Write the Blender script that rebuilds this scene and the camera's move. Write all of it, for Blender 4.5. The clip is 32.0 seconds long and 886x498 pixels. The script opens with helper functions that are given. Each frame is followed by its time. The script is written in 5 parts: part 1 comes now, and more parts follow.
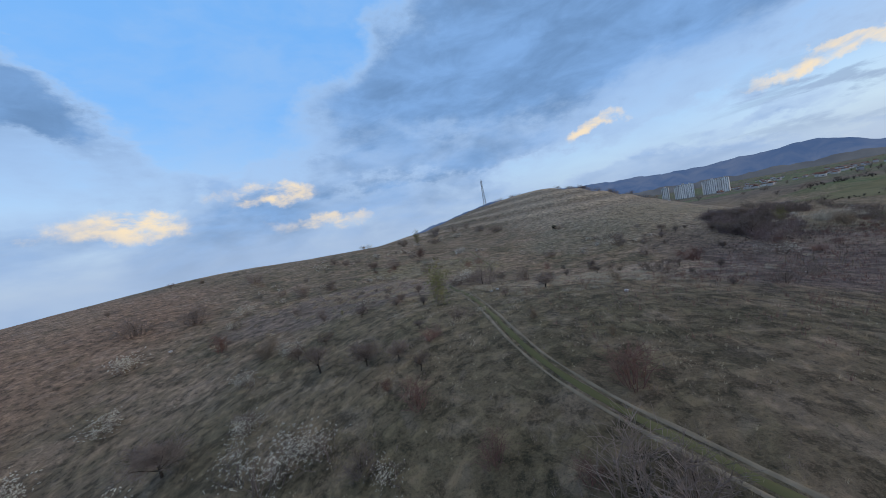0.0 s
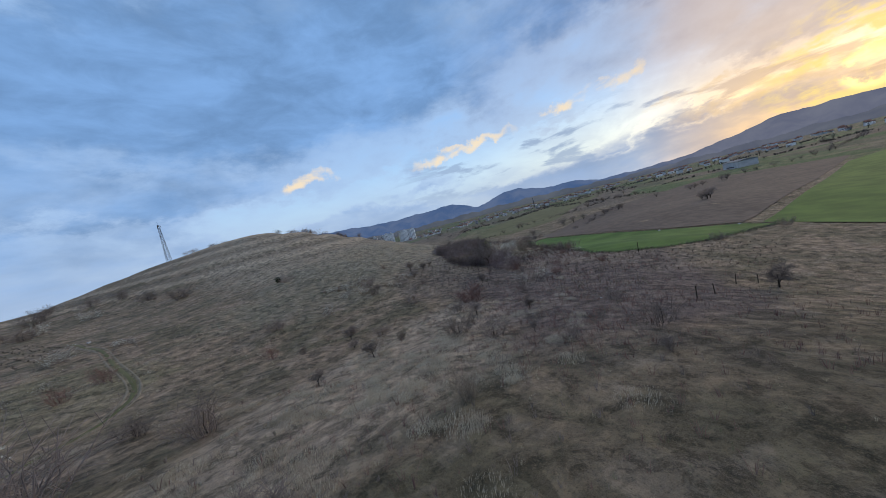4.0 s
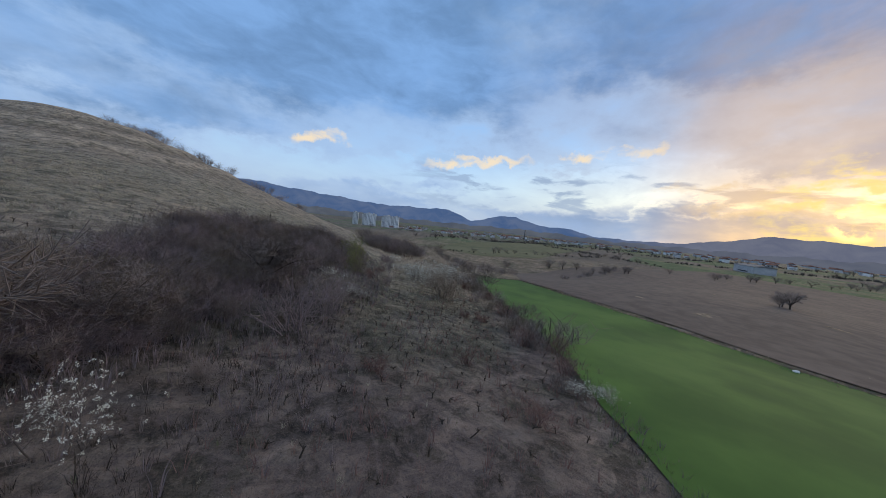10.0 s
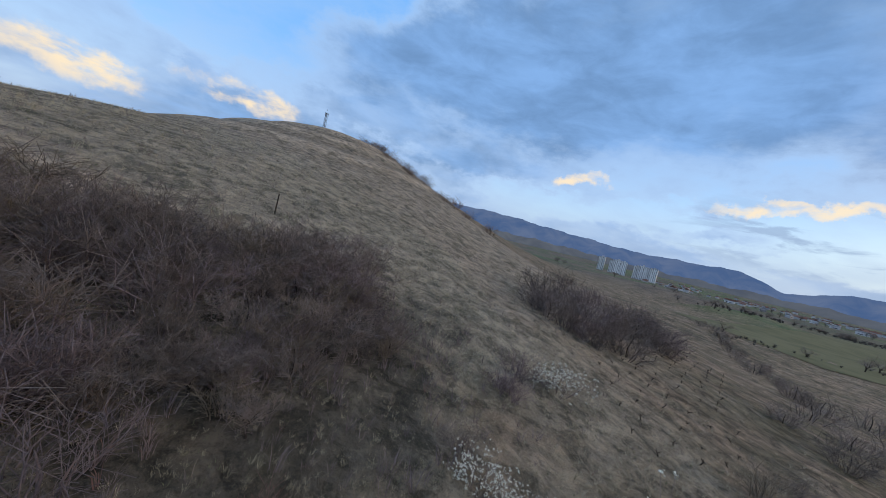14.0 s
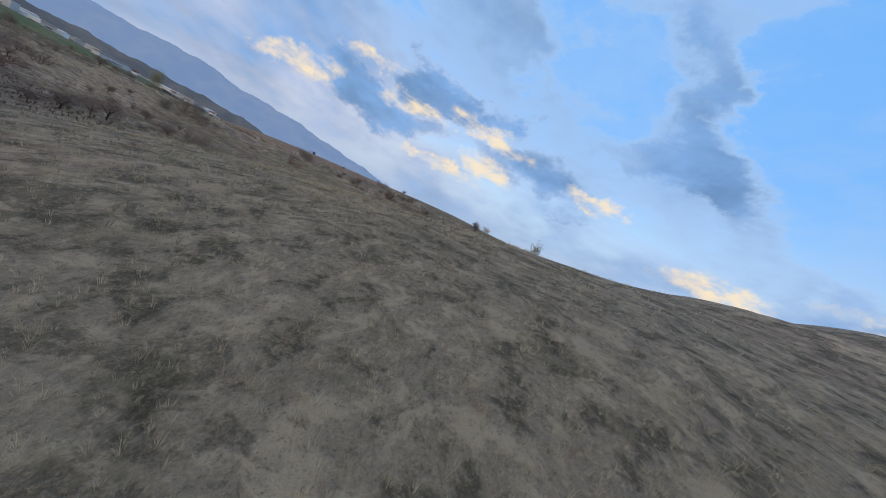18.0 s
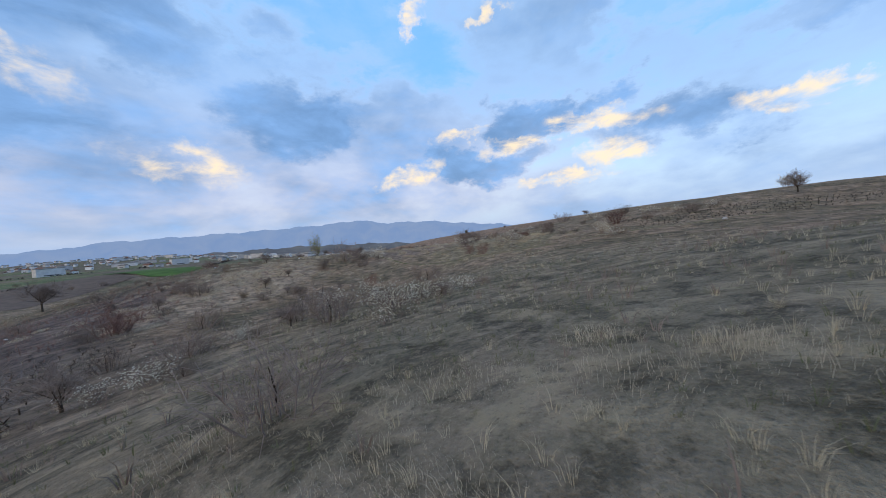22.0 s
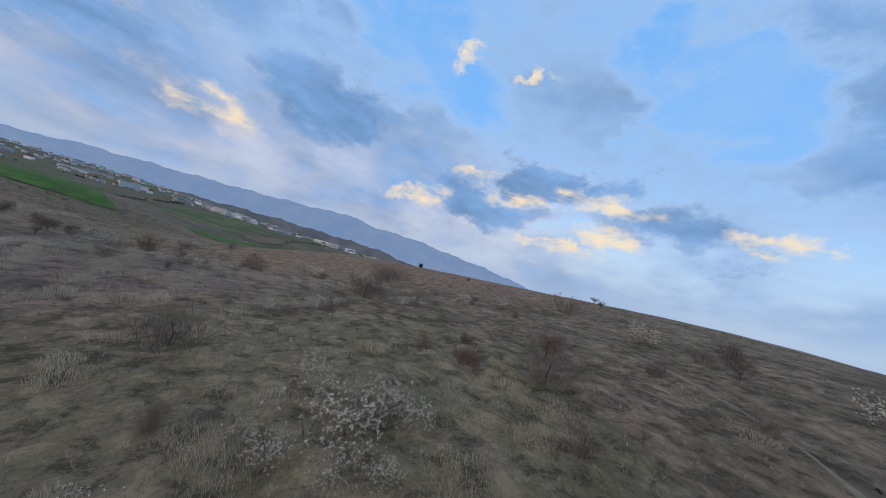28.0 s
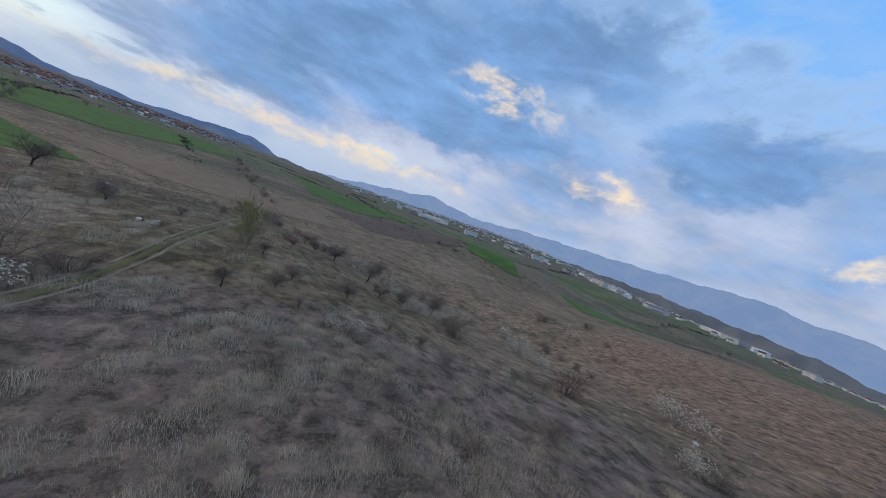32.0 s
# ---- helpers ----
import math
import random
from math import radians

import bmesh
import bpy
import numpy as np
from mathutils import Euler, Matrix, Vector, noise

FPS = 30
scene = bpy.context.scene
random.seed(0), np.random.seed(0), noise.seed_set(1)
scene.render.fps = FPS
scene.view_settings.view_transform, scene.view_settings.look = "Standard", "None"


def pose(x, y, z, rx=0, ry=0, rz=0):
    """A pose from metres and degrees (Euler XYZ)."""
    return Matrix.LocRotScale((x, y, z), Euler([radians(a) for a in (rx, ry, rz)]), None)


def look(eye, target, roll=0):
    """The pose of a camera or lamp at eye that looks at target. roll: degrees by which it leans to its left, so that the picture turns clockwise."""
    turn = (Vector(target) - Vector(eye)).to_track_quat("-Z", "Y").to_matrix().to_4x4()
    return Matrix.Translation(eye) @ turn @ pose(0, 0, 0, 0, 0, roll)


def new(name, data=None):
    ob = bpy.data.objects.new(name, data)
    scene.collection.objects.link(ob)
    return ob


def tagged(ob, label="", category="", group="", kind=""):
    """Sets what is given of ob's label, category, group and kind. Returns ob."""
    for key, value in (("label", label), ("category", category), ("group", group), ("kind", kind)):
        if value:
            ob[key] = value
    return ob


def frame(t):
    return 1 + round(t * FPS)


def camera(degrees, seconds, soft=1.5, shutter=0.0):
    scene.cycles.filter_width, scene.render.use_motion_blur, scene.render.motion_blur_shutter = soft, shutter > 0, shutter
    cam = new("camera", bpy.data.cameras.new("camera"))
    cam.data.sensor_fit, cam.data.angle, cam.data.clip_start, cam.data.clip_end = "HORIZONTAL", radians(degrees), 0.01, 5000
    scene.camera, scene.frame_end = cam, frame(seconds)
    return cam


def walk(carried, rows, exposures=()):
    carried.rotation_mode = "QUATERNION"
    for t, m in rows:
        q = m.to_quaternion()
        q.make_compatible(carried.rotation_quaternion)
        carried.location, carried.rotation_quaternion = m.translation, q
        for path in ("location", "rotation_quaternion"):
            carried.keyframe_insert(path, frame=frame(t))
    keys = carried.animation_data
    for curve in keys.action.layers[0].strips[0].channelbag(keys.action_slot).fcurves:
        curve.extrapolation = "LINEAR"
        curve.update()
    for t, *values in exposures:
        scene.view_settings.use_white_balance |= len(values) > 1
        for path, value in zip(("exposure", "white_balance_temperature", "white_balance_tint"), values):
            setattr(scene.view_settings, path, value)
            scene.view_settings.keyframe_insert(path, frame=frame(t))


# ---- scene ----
# ---- camera ----
cam = camera(108.5, 32.0, soft=0.75, shutter=0.028)
PATH = [
    (0, 1.82, 0.57, 0.15, 87.02, 10.64, 4.01), (0.5, 0.89, 4.00, 0.28, 86.32, 12.44, -1.13),
    (1, 0.50, 7.84, 0.38, 85.59, 14.03, -6.35), (1.5, 0.77, 12.11, 0.30, 85.13, 14.67, -12.36),
    (2, 1.67, 16.71, 0.04, 84.62, 14.71, -18.85), (2.5, 3.14, 21.36, -0.35, 83.96, 14.50, -25.68),
    (3, 5.05, 25.78, -0.74, 83.56, 14.26, -32.43), (3.5, 7.76, 30.30, -1.24, 84.51, 14.03, -38.30),
    (4, 11.09, 34.70, -1.72, 85.26, 14.05, -43.84), (4.5, 14.82, 38.91, -2.31, 85.36, 13.76, -49.86),
    (5, 19.03, 42.60, -2.86, 85.40, 13.11, -55.35), (5.5, 23.68, 45.87, -3.40, 85.39, 12.27, -59.54),
    (6, 28.73, 48.81, -3.96, 85.36, 11.30, -62.04), (6.5, 34.14, 51.53, -4.59, 85.39, 10.15, -62.83),
    (7, 39.87, 54.10, -5.30, 85.61, 8.70, -62.33), (7.5, 45.83, 56.42, -6.06, 85.86, 6.24, -60.97),
    (8, 51.89, 58.73, -6.58, 85.91, 3.03, -58.98), (8.5, 58.09, 61.01, -7.16, 86.05, -0.08, -56.62),
    (9, 64.17, 63.36, -7.63, 85.83, -2.16, -53.39), (9.5, 70.19, 65.97, -8.01, 85.90, -4.05, -49.31),
    (10, 76.04, 68.92, -8.34, 85.73, -6.03, -45.36), (10.5, 81.49, 72.25, -8.61, 85.52, -8.21, -41.11),
    (11, 86.71, 75.66, -8.86, 85.20, -9.50, -36.43), (11.5, 91.63, 79.50, -8.90, 84.95, -10.63, -31.46),
    (12, 95.93, 83.83, -8.94, 85.26, -11.52, -26.60), (12.5, 99.58, 88.49, -8.95, 85.38, -12.48, -21.55),
    (13, 102.69, 93.41, -8.85, 85.45, -12.90, -16.08), (13.5, 105.29, 98.60, -8.64, 85.28, -13.17, -9.86),
    (14, 107.57, 104.00, -8.49, 85.32, -13.44, -2.41), (14.5, 109.33, 109.49, -8.34, 85.62, -13.69, 6.25),
    (15, 110.33, 114.99, -8.12, 86.21, -14.05, 15.97), (15.5, 110.39, 120.38, -7.79, 86.95, -14.85, 26.39),
    (16, 109.30, 125.59, -7.27, 87.44, -16.64, 36.96), (16.5, 107.33, 130.37, -6.62, 88.79, -18.80, 48.56),
    (17, 104.56, 134.42, -5.90, 88.41, -21.92, 61.87), (17.5, 101.14, 137.52, -5.00, 86.60, -24.57, 75.76),
    (18, 97.03, 139.72, -4.54, 84.55, -27.29, 89.44), (18.5, 92.38, 140.49, -4.19, 81.67, -28.82, 102.92),
    (19, 87.49, 139.76, -4.02, 78.55, -28.91, 115.82), (19.5, 82.69, 137.72, -4.01, 76.17, -28.10, 128.02),
    (20, 78.16, 134.54, -4.26, 75.13, -26.75, 135.61), (20.5, 73.83, 130.46, -4.89, 76.62, -23.96, 134.20),
    (21, 69.63, 125.82, -5.74, 79.98, -16.76, 129.76), (21.5, 65.61, 120.99, -6.58, 83.95, -6.71, 123.17),
    (22, 61.57, 116.32, -7.25, 87.75, 4.60, 115.44), (22.5, 57.00, 112.02, -7.54, 90.61, 14.21, 108.10),
    (23, 52.06, 108.79, -7.66, 91.96, 20.55, 101.37), (23.5, 46.92, 106.45, -7.29, 91.41, 20.64, 95.10),
    (24, 41.93, 105.01, -6.96, 90.00, 19.02, 89.51), (24.5, 36.99, 104.15, -7.00, 88.90, 17.35, 85.94),
    (25, 31.45, 103.71, -6.68, 88.38, 14.03, 83.76), (25.5, 25.62, 103.64, -6.12, 88.87, 9.23, 83.15),
    (26, 19.79, 103.90, -5.43, 90.25, 3.47, 84.31), (26.5, 14.23, 104.46, -4.72, 91.95, -2.54, 87.57),
    (27, 9.24, 105.28, -4.11, 93.03, -7.79, 93.71), (27.5, 4.34, 105.68, -3.35, 93.76, -11.96, 102.42),
    (28, -0.33, 105.44, -2.47, 92.82, -15.28, 112.35), (28.5, -4.50, 104.56, -1.77, 91.16, -17.53, 122.31),
    (29, -8.33, 102.93, -1.05, 89.43, -19.67, 131.30), (29.5, -11.71, 100.74, -0.49, 87.90, -21.07, 139.97),
    (30, -14.64, 97.97, -0.02, 87.24, -21.61, 148.30), (30.5, -17.15, 94.69, 0.39, 86.18, -21.63, 156.04),
    (31, -19.12, 90.85, 0.59, 85.50, -21.10, 163.32), (31.5, -20.47, 86.72, 0.65, 85.02, -20.61, 170.28),
    (32, -21.33, 82.35, 0.63, 84.35, -20.07, 176.63),
]
EXPOSURES = [(0, 0.0), (4, 0.0), (9, -0.05), (11, 0.05), (13, 0.12), (15, 0.05), (17, -0.08), (18, 0.05), (20, 0.16), (21, 0.22), (22, 0.25), (23, 0.12), (24, 0.0), (27, 0.0), (32, 0.05)]
walk(cam, [(t, pose(x, y, z, a, b, c)) for t, x, y, z, a, b, c in PATH], EXPOSURES)

# ---- sky, sun ----
SUN_AZ, SUN_EL = 97.5, 5.0
# banks (thicker) and gaps (thinner) in the cloud: bearing, elevation, half width, half height, lean in degrees, thickness
BANKS = [
    (48, 36, 58, 17, 0, 0.15), (12, 26, 34, 8, 0, 0.10), (-58, 30, 17, 5, -52, 0.11), (-44, 33, 9, 13, 0, -0.17), (-76, 33, 9, 8, 0, -0.15), (-28, 38, 18, 12, 0, -0.14),
    (-97, 19, 8, 3.2, -8, 0.20), (-104, 12, 10, 3.0, 0, 0.17), (-79, 12.5, 10, 3.0, 0, 0.15), (-138, 21, 9, 5, 0, 0.14), (171, 20, 24, 7, -4, 0.17), (150, 11, 18, 4.5, 0, 0.14), (-165, 30, 14, 5, 0, 0.10),
]
GAPS = [
    (-55, 22, 13, 3, 0, 0.11), (-136, 39, 14, 8, 0, -0.15), (-117, 27, 10, 5, 0, -0.10), (122, 20, 12, 13, 0, 0.18), (118, 9, 9, 4, 0, 0.14), (70, 8, 32, 3.6, 0, -0.17), (34, 7, 22, 3, 0, -0.12),
    (82, 31, 18, 8, 0, 0.10), (44, 7, 9, 1.5, 4, 0.17), (80, 6, 11, 1.1, 3, 0.13), (-5, 13, 24, 3, 0, 0.08), (-35, 20, 14, 4, 0, -0.10),
]
# cloud edges that still catch the light: bearing, elevation, half width, half height, lean in degrees
GLEAMS = [
    (-101, 14.6, 7, 1.3, 8), (-88, 16, 7, 1.4, -6), (-86, 11, 4.6, 1.9, 0), (-120, 11, 5.4, 1.7, 18), (-67, 13, 5.4, 1.3, -8), (-47, 9, 3.4, 1.1, 0), (-153, 13, 7, 2.6, -8), (-173, 22, 8, 2.6, -6),
    (150, 5, 17, 1.2, 0), (171, 5.5, 13, 1.3, 0), (-105, 33, 2.0, 1.2, 20), (-118, 34, 2.4, 1.6, 30), (-48, 8, 6, 1.7, 0), (-31, 11, 6, 1.7, 0), (-23, 5.5, 8, 1.1, 0), (-95, 8, 6, 1.0, 0), (-112, 17, 4, 0.9, 10),
]
GLEAMS_EAST = [(24, 12, 4, 0.9, 5), (50, 11.5, 8, 0.8, 5), (68, 13, 3, 0.9, 0), (75, 14, 4, 0.8, 5), (84, 9, 6, 0.7, 5), (90, 6, 8, 0.7, 4), (105, 30, 6, 1.4, -50), (113, 8, 6, 0.9, 0)]


def toward(az, el):
    """Unit vector for a compass bearing (clockwise from +y) and an elevation."""
    a, e = radians(az), radians(el)
    return Vector((math.sin(a) * math.cos(e), math.cos(a) * math.cos(e), math.sin(e)))


class Graph:
    """Short hand for building node trees."""

    def __init__(self, tree):
        self.tree = tree

    def add(self, kind, **given):
        node = self.tree.nodes.new("ShaderNode" + kind)
        for key, value in given.items():
            if key in node.inputs:
                self.put(node.inputs[key], value)
        return node

    def put(self, socket, value):
        if hasattr(value, "is_output"):
            self.tree.links.new(value, socket)
        elif isinstance(value, (tuple, list)) and len(value) == 3 and socket.type == "RGBA":
            socket.default_value = (*value, 1)
        else:
            socket.default_value = value

    def math(self, op, a, b=0.0, clamp=False):
        node = self.tree.nodes.new("ShaderNodeMath")
        node.operation, node.use_clamp = op, clamp
        self.put(node.inputs[0], a), self.put(node.inputs[1], b)
        return node.outputs[0]

    def vec(self, op, a, b=(0, 0, 0)):
        node = self.tree.nodes.new("ShaderNodeVectorMath")
        node.operation = op
        self.put(node.inputs[0], a), self.put(node.inputs[1], b)
        return node.outputs["Value"] if op == "DOT_PRODUCT" else node.outputs[0]

    def mix(self, fac, a, b, how="MIX"):
        node = self.tree.nodes.new("ShaderNodeMix")
        node.data_type, node.blend_type = "RGBA", how
        self.put(node.inputs[0], fac), self.put(node.inputs[6], a), self.put(node.inputs[7], b)
        return node.outputs[2]

    def span(self, value, lo, hi, a=0.0, b=1.0):
        node = self.tree.nodes.new("ShaderNodeMapRange")
        node.interpolation_type = "SMOOTHSTEP"
        for i, v in enumerate((value, lo, hi, a, b)):
            self.put(node.inputs[i], v)
        return node.outputs[0]

    def noise(self, vector, scale, detail=4.0, rough=0.55, distort=0.0):
        node = self.add("TexNoise", Scale=scale, Detail=detail, Roughness=rough, Distortion=distort)
        if vector is not None:
            self.put(node.inputs["Vector"], vector)
        return node.outputs["Fac"]

    def join(self, x, y, z):
        node = self.tree.nodes.new("ShaderNodeCombineXYZ")
        for i, v in enumerate((x, y, z)):
            self.put(node.inputs[i], v)
        return node.outputs[0]


def blot(g, way, az, el, wide, tall, lean, ragged):
    """A ragged oval patch of the sky, 1 inside and 0 outside."""
    mid = toward(az, el)
    side = Vector((0, 0, 1)).cross(-mid).normalized()
    up = mid.cross(-side).normalized()
    c, s = math.cos(radians(lean)), math.sin(radians(lean))
    u = g.vec("DOT_PRODUCT", way, tuple((side * c + up * s) / math.sin(radians(wide))))
    v = g.vec("DOT_PRODUCT", way, tuple((up * c - side * s) / math.sin(radians(tall))))
    far = g.math("ADD", g.math("ADD", g.math("MULTIPLY", u, u), g.math("MULTIPLY", v, v)), ragged)
    front = g.span(g.vec("DOT_PRODUCT", way, tuple(mid)), 0.0, 0.2)
    return g.math("MULTIPLY", g.span(far, 1.9, 0.1), front)


def make_sky():
    world = bpy.data.worlds.new("world")
    scene.world = world
    world.use_nodes = True
    g = Graph(world.node_tree)
    g.tree.nodes.clear()
    way = g.tree.nodes.new("ShaderNodeTexCoord").outputs["Generated"]
    split = g.tree.nodes.new("ShaderNodeSeparateXYZ")
    g.put(split.inputs[0], way)
    dx, dy, dz = split.outputs
    sky = g.tree.nodes.new("ShaderNodeTexSky")
    sky.sky_type, sky.sun_disc = "NISHITA", False
    sky.sun_elevation, sky.sun_rotation = radians(SUN_EL), radians(SUN_AZ)
    near_sun = g.vec("DOT_PRODUCT", way, tuple(toward(SUN_AZ, SUN_EL)))
    warm = g.span(near_sun, 0.55, 0.995)
    close = g.span(near_sun, 0.945, 0.999)
    core = g.span(near_sun, 0.9990, 0.99995)
    up = g.math("MAXIMUM", dz, 0.0)
    # broken cloud in two layers: a wide sheet in perspective and heaps lower down
    flat = g.math("ADD", up, 0.30)
    sheet = g.join(g.math("DIVIDE", dx, flat), g.math("DIVIDE", dy, flat), 0.0)
    big = g.noise(g.vec("ADD", sheet, (3.4, 1.1, 0.4)), 0.95, 5.0, 0.5, 0.25)
    streaks = g.noise(g.vec("MULTIPLY", sheet, (1.0, 1.4, 1.0)), 1.7, 6.0, 0.55, 0.3)
    heaps = g.noise(g.vec("ADD", g.vec("MULTIPLY", way, (1.0, 1.0, 2.1)), (1.7, 0.2, 0.9)), 2.6, 7.0, 0.55, 0.25)
    wisps = g.noise(g.vec("MULTIPLY", way, (1.0, 1.0, 2.6)), 8.0, 6.0, 0.6, 0.4)
    # clear air behind the clouds: blue overhead, milky low down, pale cream towards the sunset
    air = g.mix(g.span(up, 0.02, 0.42), (0.42, 0.59, 0.80), (0.135, 0.39, 0.85))
    air = g.mix(g.math("MULTIPLY", warm, g.span(up, 0.26, 0.03)), air, (0.60, 0.74, 0.76))
    air = g.mix(g.math("MULTIPLY", close, g.span(up, 0.22, 0.03)), air, (0.95, 0.74, 0.38))
    air = g.mix(0.06, air, sky.outputs[0], "ADD")
    thick = g.math("ADD", g.math("MULTIPLY", big, 0.55), g.math("ADD", g.math("MULTIPLY", heaps, 0.40), g.math("MULTIPLY", wisps, 0.14)))
    swirl = g.add("TexNoise", Vector=g.vec("MULTIPLY", way, (1.0, 1.0, 1.8)), Scale=3.4, Detail=7.0, Roughness=0.62)
    bent = g.vec("ADD", way, g.vec("MULTIPLY", g.vec("SUBTRACT", swirl.outputs["Color"], (0.5, 0.5, 0.5)), (0.62, 0.62, 0.34)))
    frizz = g.add("TexNoise", Vector=way, Scale=15.0, Detail=5.0, Roughness=0.6)
    bent_fine = g.vec("ADD", way, g.vec("MULTIPLY", g.vec("SUBTRACT", frizz.outputs["Color"], (0.5, 0.5, 0.5)), (0.20, 0.20, 0.09)))
    ragged = g.math("MULTIPLY", g.math("SUBTRACT", g.math("ADD", g.math("MULTIPLY", heaps, 0.6), g.math("MULTIPLY", wisps, 0.4)), 0.5), 3.2)
    for az, el, wide, tall, lean, more in BANKS + GAPS:
        thick = g.math("ADD", thick, g.math("MULTIPLY", blot(g, bent, az, el, wide, tall, lean, ragged), more))
    veils = g.span(g.math("ADD", g.math("MULTIPLY", streaks, 0.7), g.math("MULTIPLY", wisps, 0.3)), 0.40, 0.62, 0.05, 0.42)
    cover = g.math("MAXIMUM", g.span(thick, 0.36, 0.61), veils)
    depth = g.span(thick, 0.48, 0.72)
    southwest = g.span(g.vec("DOT_PRODUCT", way, tuple(toward(-155, 5))), 0.1, 0.85, 0.15, 1.0)
    # thin cloud is bright, thick cloud slate blue, both warmer towards the sun
    edge = g.mix(warm, g.mix(g.math("MULTIPLY", g.span(up, 0.50, 0.10), southwest), (0.39, 0.57, 0.85), (0.61, 0.60, 0.70)), (0.48, 0.53, 0.65))
    body = g.mix(warm, (0.185, 0.34, 0.62), (0.155, 0.268, 0.515))
    grain = g.span(g.math("ADD", g.math("MULTIPLY", streaks, 0.6), g.math("MULTIPLY", wisps, 0.4)), 0.34, 0.66, 0.78, 1.26)
    body = g.mix(1.0, body, g.join(grain, grain, grain), "MULTIPLY")
    cloud = g.mix(depth, edge, body)
    colour = g.mix(g.math("MULTIPLY", cover, 0.94), air, cloud)
    # small flat clouds low over the plain towards the sunset
    small = g.noise(g.vec("MULTIPLY", way, (1.0, 1.0, 4.0)), 6.5, 5.0, 0.55, 0.3)
    band = g.math("MULTIPLY", g.span(up, 0.05, 0.08), g.math("MULTIPLY", g.span(up, 0.24, 0.16), g.span(near_sun, 0.35, 0.75)))
    small = g.math("MULTIPLY", g.span(small, 0.51, 0.63), band)
    colour = g.mix(g.math("MULTIPLY", small, 0.7), colour, g.mix(close, (0.26, 0.36, 0.55), (0.60, 0.46, 0.36)))
    # lit edges
    small_heaps = g.noise(g.vec("MULTIPLY", way, (1.0, 1.0, 2.0)), 13.0, 6.0, 0.55, 0.2)
    frayed = g.span(g.math("ADD", g.math("MULTIPLY", wisps, 0.5), g.math("MULTIPLY", small_heaps, 0.5)), 0.40, 0.60)
    for az, el, wide, tall, lean in GLEAMS + GLEAMS_EAST:
        lit = g.math("MULTIPLY", blot(g, bent_fine, az, el, wide, tall, lean, ragged), frayed)
        colour = g.mix(g.math("MULTIPLY", lit, 0.90), colour, g.mix(close, (0.98, 0.80, 0.55), (1.0, 0.74, 0.40)))
    # orange veil of rain over the sun
    veil = g.span(g.vec("DOT_PRODUCT", way, tuple(toward(99.5, 15))), math.cos(radians(26)), math.cos(radians(5)), 0.0, 0.58)
    colour = g.mix(g.math("MULTIPLY", veil, g.span(heaps, 0.25, 0.6)), colour, (0.78, 0.53, 0.33))
    # haze along the horizon
    colour = g.mix(g.span(up, 0.15, 0.0, 0.0, 0.70), colour, g.mix(g.span(near_sun, 0.92, 0.996), (0.38, 0.50, 0.70), (0.80, 0.56, 0.33)))
    blaze = g.span(g.noise(g.vec("MULTIPLY", way, (1.0, 1.0, 3.0)), 18.0, 3.0, 0.6), 0.38, 0.60)
    colour = g.mix(g.math("MULTIPLY", g.span(near_sun, 0.986, 0.9985), g.math("MULTIPLY", g.math("MULTIPLY", blaze, g.span(frizz.outputs["Fac"], 0.36, 0.54)), 0.95)), colour, (1.1, 0.82, 0.30))
    colour = g.mix(g.math("MULTIPLY", core, g.span(frizz.outputs["Fac"], 0.40, 0.56)), colour, (2.4, 1.65, 0.62))
    # pale grey added overhead, mostly out of view, to light the ground neutrally
    colour = g.mix(g.span(up, 0.68, 0.92, 0.0, 0.9), colour, (0.78, 0.76, 0.72))
    back = g.add("Background", Color=colour, Strength=1.0)
    out = g.tree.nodes.new("ShaderNodeOutputWorld")
    g.tree.links.new(back.outputs[0], out.inputs[0])


make_sky()
sun = new("sun", bpy.data.lights.new("sun", "SUN"))
sun.data.energy, sun.data.angle, sun.data.color = 0.7, radians(14), (1.0, 0.76, 0.50)
sun.matrix_world = look(tuple(toward(SUN_AZ, 11) * 200), (0, 0, 0))

# ---- lie of the land ----
BROAD_HILLS = [
    (60, 290, 75, 20.00), (60, 380, 75, 22.14), (-120, -160, 75, -15.09), (60, 200, 75, 17.52), (-30, 380, 75, 10.38),
    (330, 380, 75, 8.85), (-120, 110, 75, 8.62), (-120, -250, 75, 14.15), (-120, 20, 75, 7.30), (-300, -250, 75, -12.27),
    (240, 470, 75, -4.62), (-120, 200, 75, 7.82), (-210, -70, 75, 8.87), (330, 470, 75, -2.33), (-30, 110, 75, 8.20),
    (240, 380, 75, 2.96), (-300, 20, 75, -7.95), (60, 470, 75, 7.30), (-30, 470, 75, 6.11), (330, 290, 75, -1.93),
    (240, 290, 75, -7.39),
]
MIDDLE_HILLS = [
    (-210, 20, 75, 5.95), (-300, 110, 75, -4.86), (150, 110, 75, -1.41), (-300, -70, 75, -1.24), (-300, 200, 75, -4.12),
    (-30, 290, 75, 1.94), (-210, 200, 75, 4.79), (-30, -250, 75, 2.13), (330, 200, 75, -0.46), (150, 290, 75, 3.05),
    (-300, -160, 75, -1.33), (240, 200, 75, 5.41), (-120, 470, 75, 1.96), (60, 110, 75, -0.46), (150, 380, 75, 1.11),
    (-300, 290, 75, -2.44), (-210, -250, 75, -2.50), (240, 110, 75, -0.31), (60, 20, 75, 1.80), (-120, 380, 75, 3.09),
    (60, -250, 75, -1.12),
]
